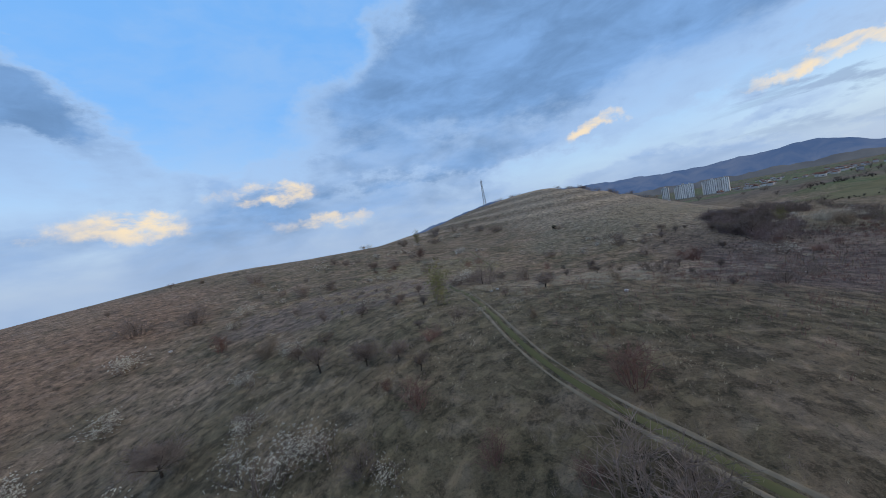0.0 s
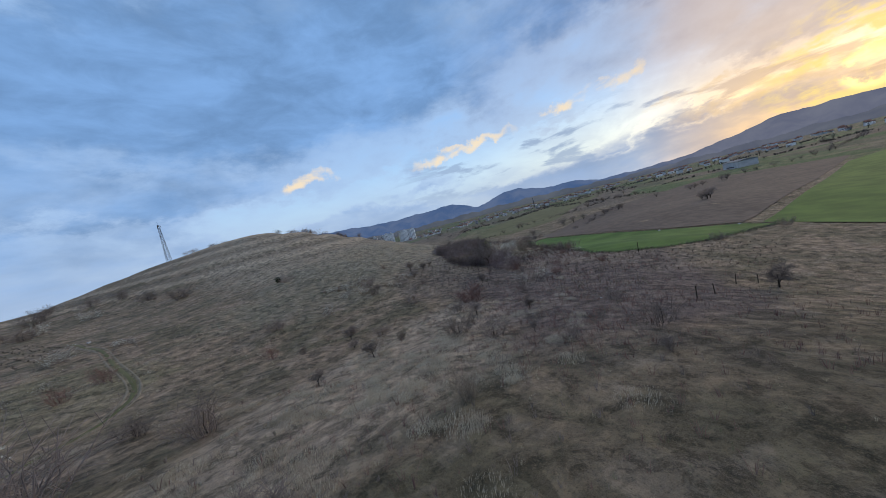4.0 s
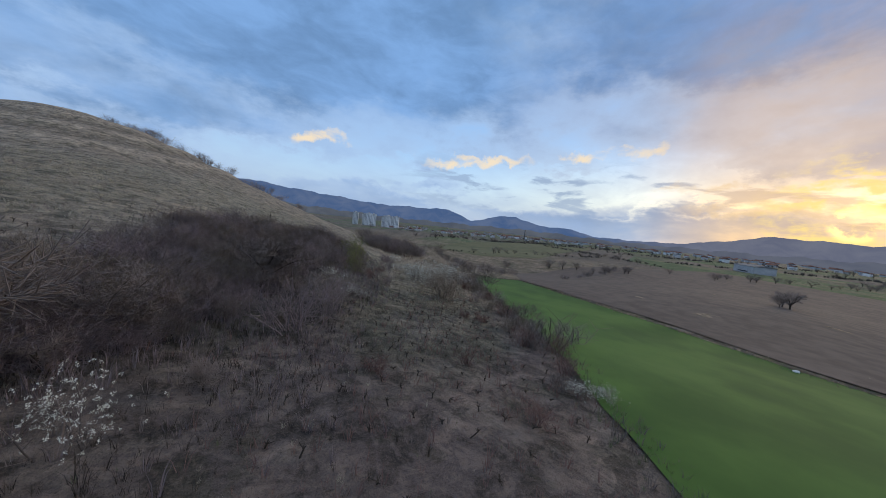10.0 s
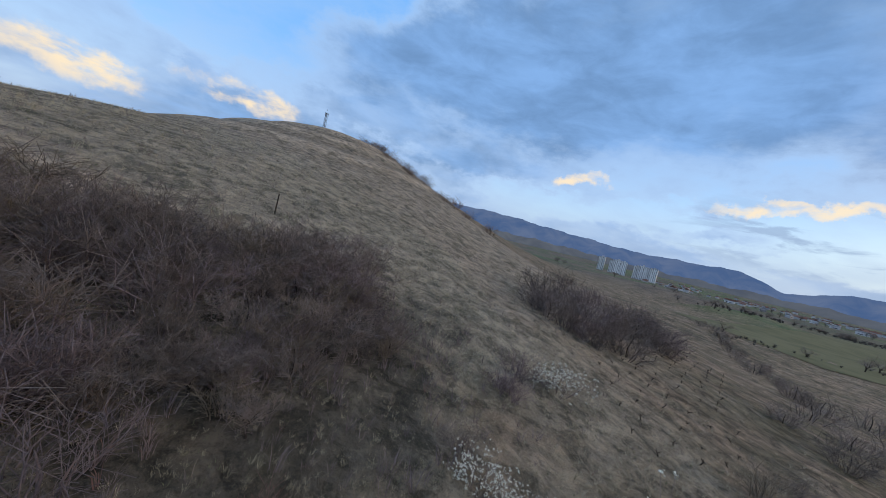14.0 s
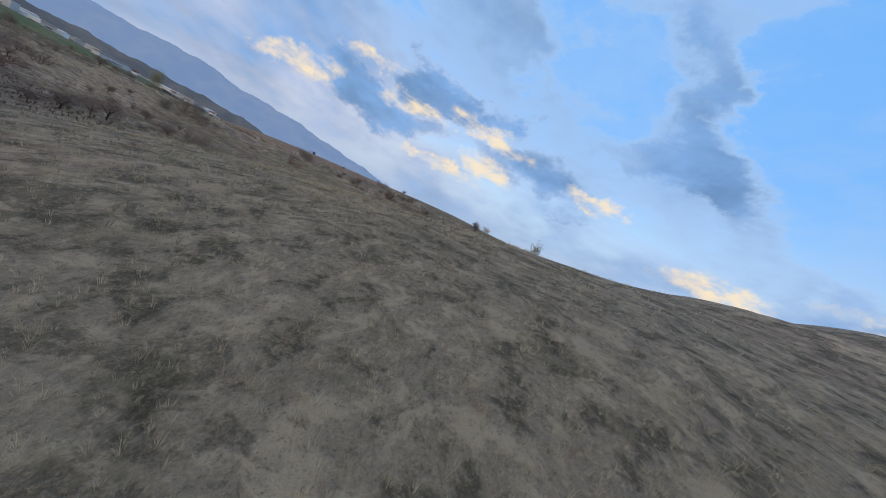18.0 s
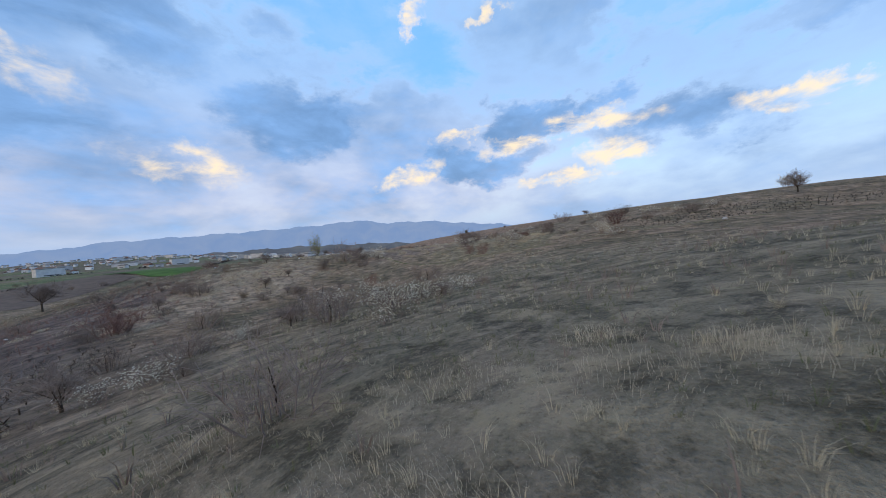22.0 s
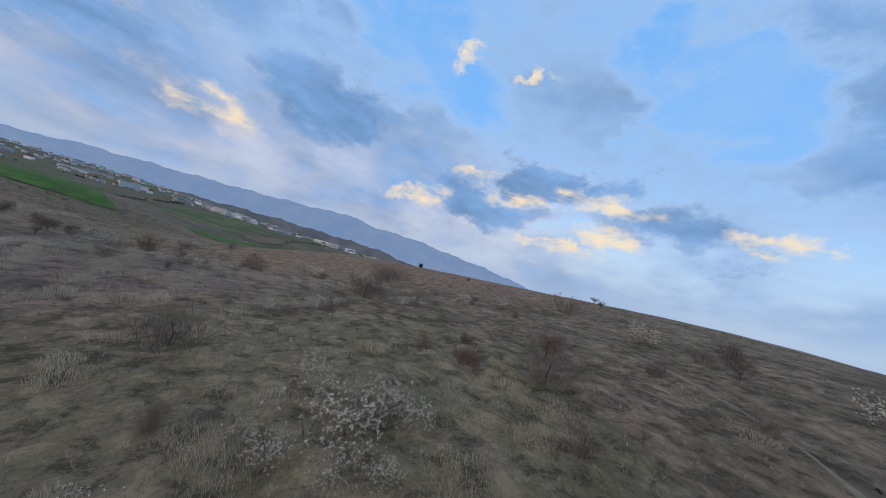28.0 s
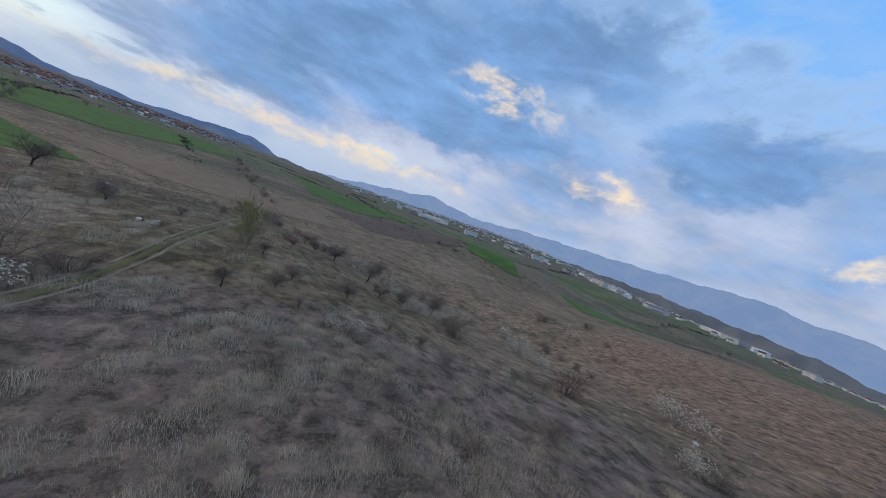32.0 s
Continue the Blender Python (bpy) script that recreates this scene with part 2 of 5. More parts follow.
LOW_RISES = [
    (5, 30, 38, 10.27), (5, 210, 38, -7.03), (50, 210, 38, 3.55), (-40, 255, 38, 6.60), (140, 255, 38, -9.81),
    (-40, 30, 38, -6.45), (50, 255, 38, 4.69), (5, 255, 38, -5.62), (-40, -15, 38, -5.39), (5, 165, 38, -7.81),
    (-40, 165, 38, 4.75), (-85, 120, 38, -3.84), (-130, 165, 38, 3.86), (230, 75, 38, 1.06), (95, 210, 38, 4.15),
    (5, 300, 38, -3.40), (140, 120, 38, -1.97), (185, 165, 38, -0.58), (185, 120, 38, -1.50), (185, 210, 38, -1.95),
    (230, 165, 38, -5.71),
]
SMALL_RISES = [
    (-40, 210, 38, 2.46), (-130, -60, 38, -2.00), (95, 255, 38, 0.16), (-130, 210, 38, 2.95), (140, 210, 38, -3.78),
    (-85, 210, 38, -2.94), (-40, -60, 38, 1.71), (50, 300, 38, 0.59), (-130, 120, 38, 2.55), (95, 300, 38, 0.59),
    (140, 300, 38, -0.40), (185, 75, 38, 4.09), (-130, -15, 38, 1.13), (18, 78, 22, -4.61), (70, 26, 22, -2.74),
    (70, 130, 22, 2.92), (-34, 0, 22, -2.70), (96, 52, 22, 3.03), (-8, 26, 22, 1.08), (-34, 104, 22, -1.39),
    (18, 0, 22, 0.42),
]
# far off: the rise under the village, the dip under the tower blocks
FAR_RISES = [(1750, -1500, 700, 22.0), (985, 1384, 450, -21.0), (-700, -2600, 700, 45.0)]
PLAIN = -26.0


def height(x, y):
    """Ground level of the hill and the plain, for numbers or arrays."""
    z = PLAIN + 0 * x
    for cx, cy, r, h in BROAD_HILLS + MIDDLE_HILLS + LOW_RISES + SMALL_RISES + FAR_RISES:
        z = z + h * np.exp(-((x - cx) ** 2 + (y - cy) ** 2) / (2.0 * r * r))
    # the land falls away beyond the brown hill
    z = z - 0.055 * np.maximum(0.0, -0.966 * (x - 30) + 0.259 * (y - 100) - 270)
    near = np.exp(-((x - 40) ** 2 + (y - 100) ** 2) / (2 * 140.0 ** 2))
    ripple = np.sin(x * 0.31 + 1.3 * np.sin(y * 0.17)) * np.sin(y * 0.27 + 0.9 * np.sin(x * 0.13)) * 0.16
    ripple = ripple + np.sin(x * 0.93 + y * 0.41) * np.sin(y * 0.87 - x * 0.35) * 0.05
    # old terraces on the flank of the hill
    ledge = np.exp(-((x - 60) ** 2 + (y - 250) ** 2) / (2 * 85.0 ** 2)) * np.clip((z + 6) / 6, 0, 1)
    return z + ripple * near + 0.65 * ledge * np.sin(z * 1.15 + 0.6 * np.sin(x * 0.03))


def mesh_of(name, verts, faces, material=None, smooth=False):
    data = bpy.data.meshes.new(name)
    data.from_pydata([tuple(v) for v in verts], [], [tuple(int(i) for i in f) for f in faces])
    if smooth:
        data.shade_smooth()
    if material:
        data.materials.append(material)
    return data


def tri_mesh(name, verts, tris, material):
    """A mesh from numpy arrays of corners and triangles."""
    data = bpy.data.meshes.new(name)
    data.vertices.add(len(verts)), data.loops.add(len(tris) * 3), data.polygons.add(len(tris))
    data.vertices.foreach_set("co", np.ascontiguousarray(verts, dtype=np.float32).ravel())
    data.loops.foreach_set("vertex_index", np.ascontiguousarray(tris, dtype=np.int32).ravel())
    data.polygons.foreach_set("loop_start", np.arange(0, len(tris) * 3, 3, dtype=np.int32))
    data.update(calc_edges=True)
    data.materials.append(material)
    return data


# ---- materials ----
def surface(name, rough=0.9):
    mat = bpy.data.materials.new(name)
    mat.use_nodes = True
    g = Graph(mat.node_tree)
    bsdf = mat.node_tree.nodes["Principled BSDF"]
    bsdf.inputs["Roughness"].default_value = rough
    bsdf.inputs["Specular IOR Level"].default_value = 0.25
    return mat, g, bsdf


def plain_mat(name, a, b, scale=3.0, rough=0.9, by_object=0.0, bump=0.0):
    """Two tones broken up by noise at two scales, and from thing to thing."""
    mat, g, bsdf = surface(name, rough)
    place = g.tree.nodes.new("ShaderNodeNewGeometry").outputs["Position"]
    n = g.math("ADD", g.math("MULTIPLY", g.noise(place, scale, 5.0), 0.7), g.math("MULTIPLY", g.noise(place, scale * 0.13, 3.0), 0.3))
    colour = g.mix(g.span(n, 0.35, 0.65), a, b)
    if by_object:
        r = g.tree.nodes.new("ShaderNodeObjectInfo").outputs["Random"]
        hsv = g.add("HueSaturation", Color=colour, Value=g.span(r, 0.0, 1.0, 1 - by_object, 1 + by_object))
        colour = hsv.outputs[0]
    g.put(bsdf.inputs["Base Color"], colour)
    if bump:
        node = g.add("Bump", Strength=bump, Height=n, Distance=0.05)
        g.put(bsdf.inputs["Normal"], node.outputs[0])
    return mat


# stretches of different growth: plan centre, half lengths, bearing in degrees, colour, strength
GROWTH = [
    (74, 66, 52, 20, 30, (0.125, 0.092, 0.084), 0.85),
    (70, 92, 30, 18, 45, (0.130, 0.100, 0.080), 0.7),
    (102, 96, 20, 9, 45, (0.105, 0.100, 0.056), 0.75),
    (85, 195, 95, 60, 90, (0.325, 0.265, 0.165), 0.8),
    (90, 140, 32, 15, 150, (0.285, 0.248, 0.155), 0.7),
    (50, 122, 36, 22, 35, (0.215, 0.195, 0.118), 0.65),
    (92, 108, 26, 10, 48, (0.085, 0.076, 0.052), 0.85),
    (-8, 38, 30, 22, 70, (0.175, 0.142, 0.062), 0.6),
    (-10, 96, 22, 14, 0, (0.19, 0.185, 0.075), 0.6),
    (-22, 66, 28, 13, 10, (0.215, 0.162, 0.122), 0.75),
    (-110, 40, 70, 50, 80, (0.28, 0.165, 0.085), 0.8),
    (26, 60, 22, 10, 25, (0.41, 0.315, 0.20), 0.6),
    (22, 28, 26, 20, 0, (0.115, 0.10, 0.05), 0.5),
]


def make_ground_mat():
    mat, g, bsdf = surface("rough_grass", 0.95)
    place = g.tree.nodes.new("ShaderNodeNewGeometry").outputs["Position"]
    broad = g.noise(place, 0.022, 4.0, 0.55, 0.6)
    patch = g.noise(place, 0.12, 5.0, 0.6, 0.8)
    clump = g.noise(place, 0.75, 6.0, 0.65, 0.4)
    blade = g.math("ADD", g.math("MULTIPLY", g.noise(place, 5.0, 4.0, 0.7), 0.55), g.math("MULTIPLY", g.noise(place, 17.0, 3.0, 0.7), 0.45))
    dirt = g.noise(place, 0.33, 6.0, 0.6, 1.0)
    split = g.tree.nodes.new("ShaderNodeSeparateXYZ")
    g.put(split.inputs[0], place)
    x, y, _ = split.outputs
    colour = g.mix(g.span(patch, 0.36, 0.64), (0.135, 0.112, 0.052), (0.27, 0.19, 0.105))
    for cx, cy, a, b, turn, tone, share in GROWTH:
        c, s = math.cos(radians(turn)), math.sin(radians(turn))
        u, v = g.math("SUBTRACT", x, cx), g.math("SUBTRACT", y, cy)
        along = g.math("ADD", g.math("MULTIPLY", u, c / a), g.math("MULTIPLY", v, s / a))
        across = g.math("SUBTRACT", g.math("MULTIPLY", v, c / b), g.math("MULTIPLY", u, s / b))
        far = g.math("ADD", g.math("MULTIPLY", along, along), g.math("MULTIPLY", across, across))
        far = g.math("ADD", far, g.math("MULTIPLY", g.math("SUBTRACT", patch, 0.5), 1.6))
        colour = g.mix(g.span(far, 1.25, 0.65, 0.0, share), colour, tone)
    # patchwork of strips on the far plain
    away = g.math("SQRT", g.math("ADD", g.math("POWER", g.math("SUBTRACT", x, 20.0), 2.0), g.math("POWER", g.math("SUBTRACT", y, 130.0), 2.0)))
    cells = g.add("TexVoronoi", Scale=1.0)
    along = g.math("ADD", g.math("MULTIPLY", x, 0.0045), g.math("MULTIPLY", y, 0.0022))
    across = g.math("SUBTRACT", g.math("MULTIPLY", y, 0.011), g.math("MULTIPLY", x, 0.006))
    g.put(cells.inputs["Vector"], g.join(along, across, 0.0))
    pick = g.tree.nodes.new("ShaderNodeSeparateColor")
    g.put(pick.inputs[0], cells.outputs["Color"])
    strip = g.mix(g.span(pick.outputs[0], 0.46, 0.48), (0.135, 0.105, 0.070), (0.075, 0.130, 0.028))
    strip = g.mix(g.span(pick.outputs[1], 0.66, 0.68), strip, (0.10, 0.105, 0.05))
    colour = g.mix(g.span(away, 300.0, 380.0), colour, strip)
    colour = g.mix(g.span(broad, 0.45, 0.66, 0.0, 0.35), colour, (0.34, 0.25, 0.14))
    # paler along the lips of the old terraces, darker between them
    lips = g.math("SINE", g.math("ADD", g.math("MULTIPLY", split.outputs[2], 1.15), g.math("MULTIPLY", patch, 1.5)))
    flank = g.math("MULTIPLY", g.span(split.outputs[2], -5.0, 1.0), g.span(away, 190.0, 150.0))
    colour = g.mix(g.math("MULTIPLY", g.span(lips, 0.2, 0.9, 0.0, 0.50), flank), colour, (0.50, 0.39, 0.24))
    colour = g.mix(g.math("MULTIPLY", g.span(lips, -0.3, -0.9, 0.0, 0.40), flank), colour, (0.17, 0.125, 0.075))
    tuft = g.noise(place, 0.28, 5.0, 0.62, 0.5)
    colour = g.mix(g.span(tuft, 0.53, 0.63, 0.0, 0.28), colour, (0.31, 0.25, 0.175))
    colour = g.mix(g.span(tuft, 0.44, 0.36, 0.0, 0.40), colour, (0.085, 0.080, 0.036))
    pale = g.mix(1.0, colour, (1.75, 1.7, 1.6), "MULTIPLY")
    deep = g.mix(1.0, colour, (0.30, 0.32, 0.30), "MULTIPLY")
    colour = g.mix(g.span(clump, 0.51, 0.62, 0.0, 0.75), colour, pale)
    colour = g.mix(g.span(clump, 0.49, 0.37, 0.0, 0.85), colour, deep)
    colour = g.mix(g.span(dirt, 0.55, 0.61, 0.0, 0.6), colour, deep)
    colour = g.mix(g.span(blade, 0.46, 0.66, 0.0, 0.5), colour, pale)
    colour = g.mix(g.span(blade, 0.48, 0.34, 0.0, 0.6), colour, deep)
    colour = g.add("HueSaturation", Color=colour, Saturation=0.80, Value=0.88).outputs[0]
    colour = g.mix(1.0, colour, (1.0, 0.97, 1.03), "MULTIPLY")
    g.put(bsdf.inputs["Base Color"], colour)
    rise = g.math("ADD", g.math("MULTIPLY", clump, 0.36), g.math("MULTIPLY", blade, 0.16))
    g.put(bsdf.inputs["Normal"], g.add("Bump", Strength=1.0, Distance=1.4, Height=rise).outputs[0])
    return mat


GROUND = make_ground_mat()
GREEN = plain_mat("young_wheat", (0.036, 0.088, 0.012), (0.078, 0.150, 0.026), 0.12, 0.9, bump=0.3)
SOIL = plain_mat("ploughed_soil", (0.090, 0.068, 0.056), (0.140, 0.106, 0.086), 0.3, 0.95, bump=0.6)
STUBBLE = plain_mat("stubble", (0.165, 0.122, 0.085), (0.23, 0.17, 0.118), 0.2, 0.95)
MEADOW = plain_mat("meadow", (0.095, 0.095, 0.042), (0.15, 0.138, 0.068), 0.1, 0.95)
RUT = plain_mat("bare_track_soil", (0.17, 0.143, 0.105), (0.25, 0.21, 0.155), 0.8, 0.95, bump=0.4)
BARK = plain_mat("bark", (0.035, 0.027, 0.021), (0.085, 0.066, 0.05), 6.0, 0.9, 0.25)
TWIG = plain_mat("twigs", (0.150, 0.119, 0.104), (0.26, 0.21, 0.182), 2.0, 0.9, 0.25)
PLUM_TWIG = plain_mat("plum_brown_twigs", (0.150, 0.114, 0.116), (0.26, 0.20, 0.195), 2.0, 0.9, 0.25)
RED_TWIG = plain_mat("red_twigs", (0.150, 0.088, 0.076), (0.23, 0.135, 0.112), 2.0, 0.9, 0.25)
PALE_TWIG = plain_mat("pale_twigs", (0.17, 0.135, 0.10), (0.25, 0.20, 0.15), 2.0, 0.9, 0.2)
BLOOM = plain_mat("blossom", (0.60, 0.57, 0.46), (0.80, 0.78, 0.68), 2.0, 0.7, 0.1)
BUD = plain_mat("spring_leaves", (0.20, 0.225, 0.06), (0.34, 0.34, 0.12), 2.0, 0.8, 0.2)
NEEDLE = plain_mat("dark_needles", (0.018, 0.034, 0.014), (0.036, 0.058, 0.024), 2.0, 0.8, 0.15)
STRAW = plain_mat("dry_grass_blades", (0.42, 0.365, 0.25), (0.60, 0.53, 0.385), 0.35, 0.9)
SEDGE = plain_mat("green_grass_blades", (0.105, 0.118, 0.058), (0.20, 0.20, 0.115), 0.4, 0.9)
STEEL = plain_mat("galvanised_steel", (0.10, 0.10, 0.105), (0.15, 0.15, 0.155), 2.0, 0.55)
WALL_W = plain_mat("render_white", (0.44, 0.435, 0.44), (0.58, 0.57, 0.57), 0.2, 0.85, 0.2)
WALL_G = plain_mat("concrete_panel", (0.66, 0.65, 0.64), (0.80, 0.79, 0.77), 0.2, 0.85, 0.12)
ROOF = plain_mat("clay_roof", (0.13, 0.068, 0.052), (0.20, 0.10, 0.075), 0.4, 0.85, 0.25)
ROOF_G = plain_mat("grey_roof", (0.16, 0.16, 0.165), (0.24, 0.24, 0.245), 0.4, 0.8, 0.2)
PANE = plain_mat("dark_window_glass", (0.03, 0.035, 0.045), (0.05, 0.055, 0.07), 0.5, 0.15)
TREELINE = plain_mat("far_tree_twigs", (0.085, 0.074, 0.066), (0.14, 0.12, 0.10), 0.1, 0.95, 0.2)
BLEACHED = plain_mat("bleached_tussock", (0.43, 0.37, 0.28), (0.60, 0.53, 0.41), 0.5, 0.9)


def make_hill_mat(name, haze, land, share):
    """Wooded mountain side; kilometres of lit haze are painted on as emission."""
    mat, g, bsdf = surface(name, 1.0)
    place = g.tree.nodes.new("ShaderNodeNewGeometry").outputs["Position"]
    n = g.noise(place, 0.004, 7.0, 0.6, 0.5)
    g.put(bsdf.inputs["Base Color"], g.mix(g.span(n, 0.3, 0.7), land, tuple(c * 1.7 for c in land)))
    # the painted haze is brighter and warmer towards the low sun
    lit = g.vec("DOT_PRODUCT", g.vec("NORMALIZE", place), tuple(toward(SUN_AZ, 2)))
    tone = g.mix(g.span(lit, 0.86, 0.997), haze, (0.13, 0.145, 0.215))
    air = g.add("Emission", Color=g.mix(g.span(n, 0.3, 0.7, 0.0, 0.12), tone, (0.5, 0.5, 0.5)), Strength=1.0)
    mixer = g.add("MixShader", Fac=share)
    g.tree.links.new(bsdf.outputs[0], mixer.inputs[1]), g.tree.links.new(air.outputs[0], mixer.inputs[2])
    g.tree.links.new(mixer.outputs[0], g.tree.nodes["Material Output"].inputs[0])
    return mat


# ---- ground ----
def axis(lo, hi, step, reach):
    mid = list(np.arange(lo, hi + 0.1, step))
    far, d = [], step
    while sum(far) < reach:
        d *= 1.22
        far.append(d)
    steps = np.cumsum(far)
    return np.array([lo - s for s in steps[::-1]] + mid + [hi + s for s in steps])


def make_ground():
    xs, ys = axis(-150, 240, 2.5, 4300), axis(-40, 380, 2.5, 4300)
    gx, gy = np.meshgrid(xs, ys, indexing="ij")
    gz = height(gx, gy)
    verts = np.stack([gx.ravel(), gy.ravel(), gz.ravel()], 1)
    n, m = len(xs), len(ys)
    i, j = np.meshgrid(np.arange(n - 1), np.arange(m - 1), indexing="ij")
    a = (i * m + j).ravel()
    tris = np.concatenate([np.stack([a, a + m, a + m + 1], 1), np.stack([a, a + m + 1, a + 1], 1)])
    data = tri_mesh("ground", verts, tris, GROUND)
    data.shade_smooth()
    tagged(new("ground", data), "rolling hillside of dry winter grass and low weeds", "ground", kind="structure")


make_ground()


def inside(px, py, poly):
    """Which of the points lie in the polygon."""
    hit = np.zeros(len(px), bool)
    for (x1, y1), (x2, y2) in zip(poly, poly[1:] + poly[:1]):
        cross = ((y1 > py) != (y2 > py)) & (px < (x2 - x1) * (py - y1) / (y2 - y1 + 1e-9) + x1)
        hit ^= cross
    return hit


def field(name, poly, material, label, lift=0.05, step=5.0):
    """A field draped over the ground, cut along its straight edges."""
    bm = bmesh.new()
    face = bm.faces.new([bm.verts.new((x, y, 0)) for x, y in poly])
    xs, ys = [p[0] for p in poly], [p[1] for p in poly]
    for lo, hi, normal in ((min(xs), max(xs), (1, 0, 0)), (min(ys), max(ys), (0, 1, 0))):
        for v in np.arange(lo + step, hi, step):
            bmesh.ops.bisect_plane(bm, geom=bm.verts[:] + bm.edges[:] + bm.faces[:], plane_co=(v * normal[0], v * normal[1], 0), plane_no=normal)
    for v in bm.verts:
        v.co.z = float(height(v.co.x, v.co.y)) + lift
    bmesh.ops.triangulate(bm, faces=bm.faces[:])
    bmesh.ops.recalc_face_normals(bm, faces=bm.faces[:])
    if sum(f.normal.z for f in bm.faces) < 0:
        bmesh.ops.reverse_faces(bm, faces=bm.faces[:])
    data = bpy.data.meshes.new(name)
    bm.to_mesh(data)
    bm.free()
    data.materials.append(material)
    data.shade_smooth()
    return tagged(new(name, data), label, "field", kind="structure")


WHEAT = [(150, 124), (142, 121), (122, 99), (114, 89), (104, 80), (96, 74), (88, 67), (86, 61), (88, 55), (98, 46), (126, 36), (131, 43), (136, 64), (146, 83), (153, 100), (164, 120)]
field("wheat_field", WHEAT, GREEN, "bright green strip of young wheat", 0.12, 4.0)
field("ploughed_field", [(134, 43), (139, 64), (149, 83), (156, 100), (167, 121), (211, 151), (274, 149), (350, 131), (474, 96), (387, -2), (330, 8)], SOIL, "bare brown ploughed field", 0.15, 12.0)
field("wheat_field", [(131, 39), (116, 22), (104, -6), (96, -40), (186, -85), (326, -89), (420, -41), (330, 5)], GREEN, "wide green field of young wheat", 0.15, 14.0)
field("wheat_field", [(240, 262), (252, 205), (300, 184), (424, 225), (710, 294), (900, 345), (690, 420)], MEADOW, "far pale green meadow", 0.2, 24.0)
field("stubble_field", [(90, -60), (180, -95), (130, -150), (47, -151), (23, -100), (50, -70)], STUBBLE, "pale tan stubble field", 0.15, 12.0)
field("wheat_field", [(335, -100), (470, -160), (536, -376), (509, -674), (298, -494), (240, -200)], GREEN, "long green strip below the village", 0.3, 30.0)
field("wheat_field", [(256, -615), (42, -487), (-33, -407), (40, -240), (110, -300)], GREEN, "green wheat strip far across the plain", 0.3, 24.0)
field("ploughed_field", [(60, -190), (28, -240), (-45, -400), (-57, -395), (-70, -240), (10, -150)], SOIL, "dull brown fallow field", 0.2, 18.0)
field("wheat_field", [(-72, -395), (-148, -345), (-122, -199), (-75, -228)], GREEN, "green wheat strip far across the plain", 0.3, 18.0)
field("wheat_field", [(-164, -201), (-235, -160), (-245, -118), (-210, -108), (-160, -150)], GREEN, "narrow green field behind the brown hill", 0.3, 12.0)


def ribbon(name, line, width, material, label, lift=0.03, wander=0.0):
    """A strip along a line of plan points, draped on the ground."""
    pts = []
    for (x1, y1), (x2, y2) in zip(line, line[1:]):
        n = max(1, int(math.hypot(x2 - x1, y2 - y1) / 1.2))
        pts += [(x1 + (x2 - x1) * k / n, y1 + (y2 - y1) * k / n) for k in range(n)]
    pts.append(line[-1])
    pts = np.array(pts, float)
    for _ in range(6):
        pts[1:-1] = (pts[:-2] + 2 * pts[1:-1] + pts[2:]) / 4
    way = np.gradient(pts, axis=0)
    side = np.stack([-way[:, 1], way[:, 0]], 1) / (np.linalg.norm(way, axis=1)[:, None] + 1e-9)
    rows = []
    k = np.arange(len(pts))
    wide = width * (0.85 + 0.15 * np.sin(k * 1.7) + wander * np.sin(k * 0.43))
    for s in (-0.5, -0.17, 0.17, 0.5):
        p = pts + side * (s * wide)[:, None]
        rows.append(np.column_stack([p, height(p[:, 0], p[:, 1]) + lift * (1.0 if abs(s) < 0.3 else 0.1)]))
    verts = np.stack(rows, 1).reshape(-1, 3)
    tris = []
    for a in range(len(pts) - 1):
        for b in range(3):
            i = a * 4 + b
            tris += [(i, i + 4, i + 5), (i, i + 5, i + 1)]
    data = tri_mesh(name, verts, np.array(tris)[:, ::-1], material)
    return tagged(new(name, data), label, "track", kind="structure")


def shifted(line, d):
    out = []
    for k, (x, y) in enumerate(line):
        x1, y1 = line[max(0, k - 1)]
        x2, y2 = line[min(len(line) - 1, k + 1)]
        n = math.hypot(x2 - x1, y2 - y1)
        out.append((x - d * (y2 - y1) / n, y + d * (x2 - x1) / n))
    return out


TRACK = [(24, -4), (17, 8), (12, 14), (9, 18.5), (6, 23.5), (4, 31), (2, 42), (0, 50), (-2, 58), (-3.5, 63), (-3, 68), (-0.5, 72), (4, 78), (7, 86), (7.2, 92), (6.2, 98), (5, 104), (4, 111), (3, 118), (0, 128), (-3, 140)]
for d in (-0.62, 0.62):
    ribbon("dirt_track", shifted(TRACK, d), 0.30, RUT, "pale bare wheel rut of a field track", 0.06, 0.2)
ribbon("track_verge", TRACK, 0.6, MEADOW, "greener grass strip between the wheel ruts", 0.05)

ribbon("foot_path", [(4, 112), (-14, 118), (-28, 119), (-46, 112), (-66, 96), (-84, 80)], 0.5, RUT, "faint trodden path through the grass", 0.05, 0.3)

# ---- mountains ----
RIDGE = [(-24, -4.0), (-17, -1.3), (-11, 0.4), (-6, 1.6), (-1, 2.6), (4, 3.7), (9, 3.9), (15, 3.8), (20.5, 3.35), (28, 2.9), (34, 2.45), (41, 2.6), (46.5, 2.8), (48.3, 2.4), (51, 1.1), (55, 2.4), (58.6, 2.7),
         (62.8, 1.5), (66.5, 1.6), (72, 0.6), (80, 0.7), (84, 1.1), (92, 2.8), (98.5, 2.5), (103, 2.9), (109, 3.3), (112, 2.1), (117, 2.4), (128, 2.2), (132, 1.0), (140, 0.6), (146, 1.2), (152, 1.6), (156, 0.0), (160, -8.0)]
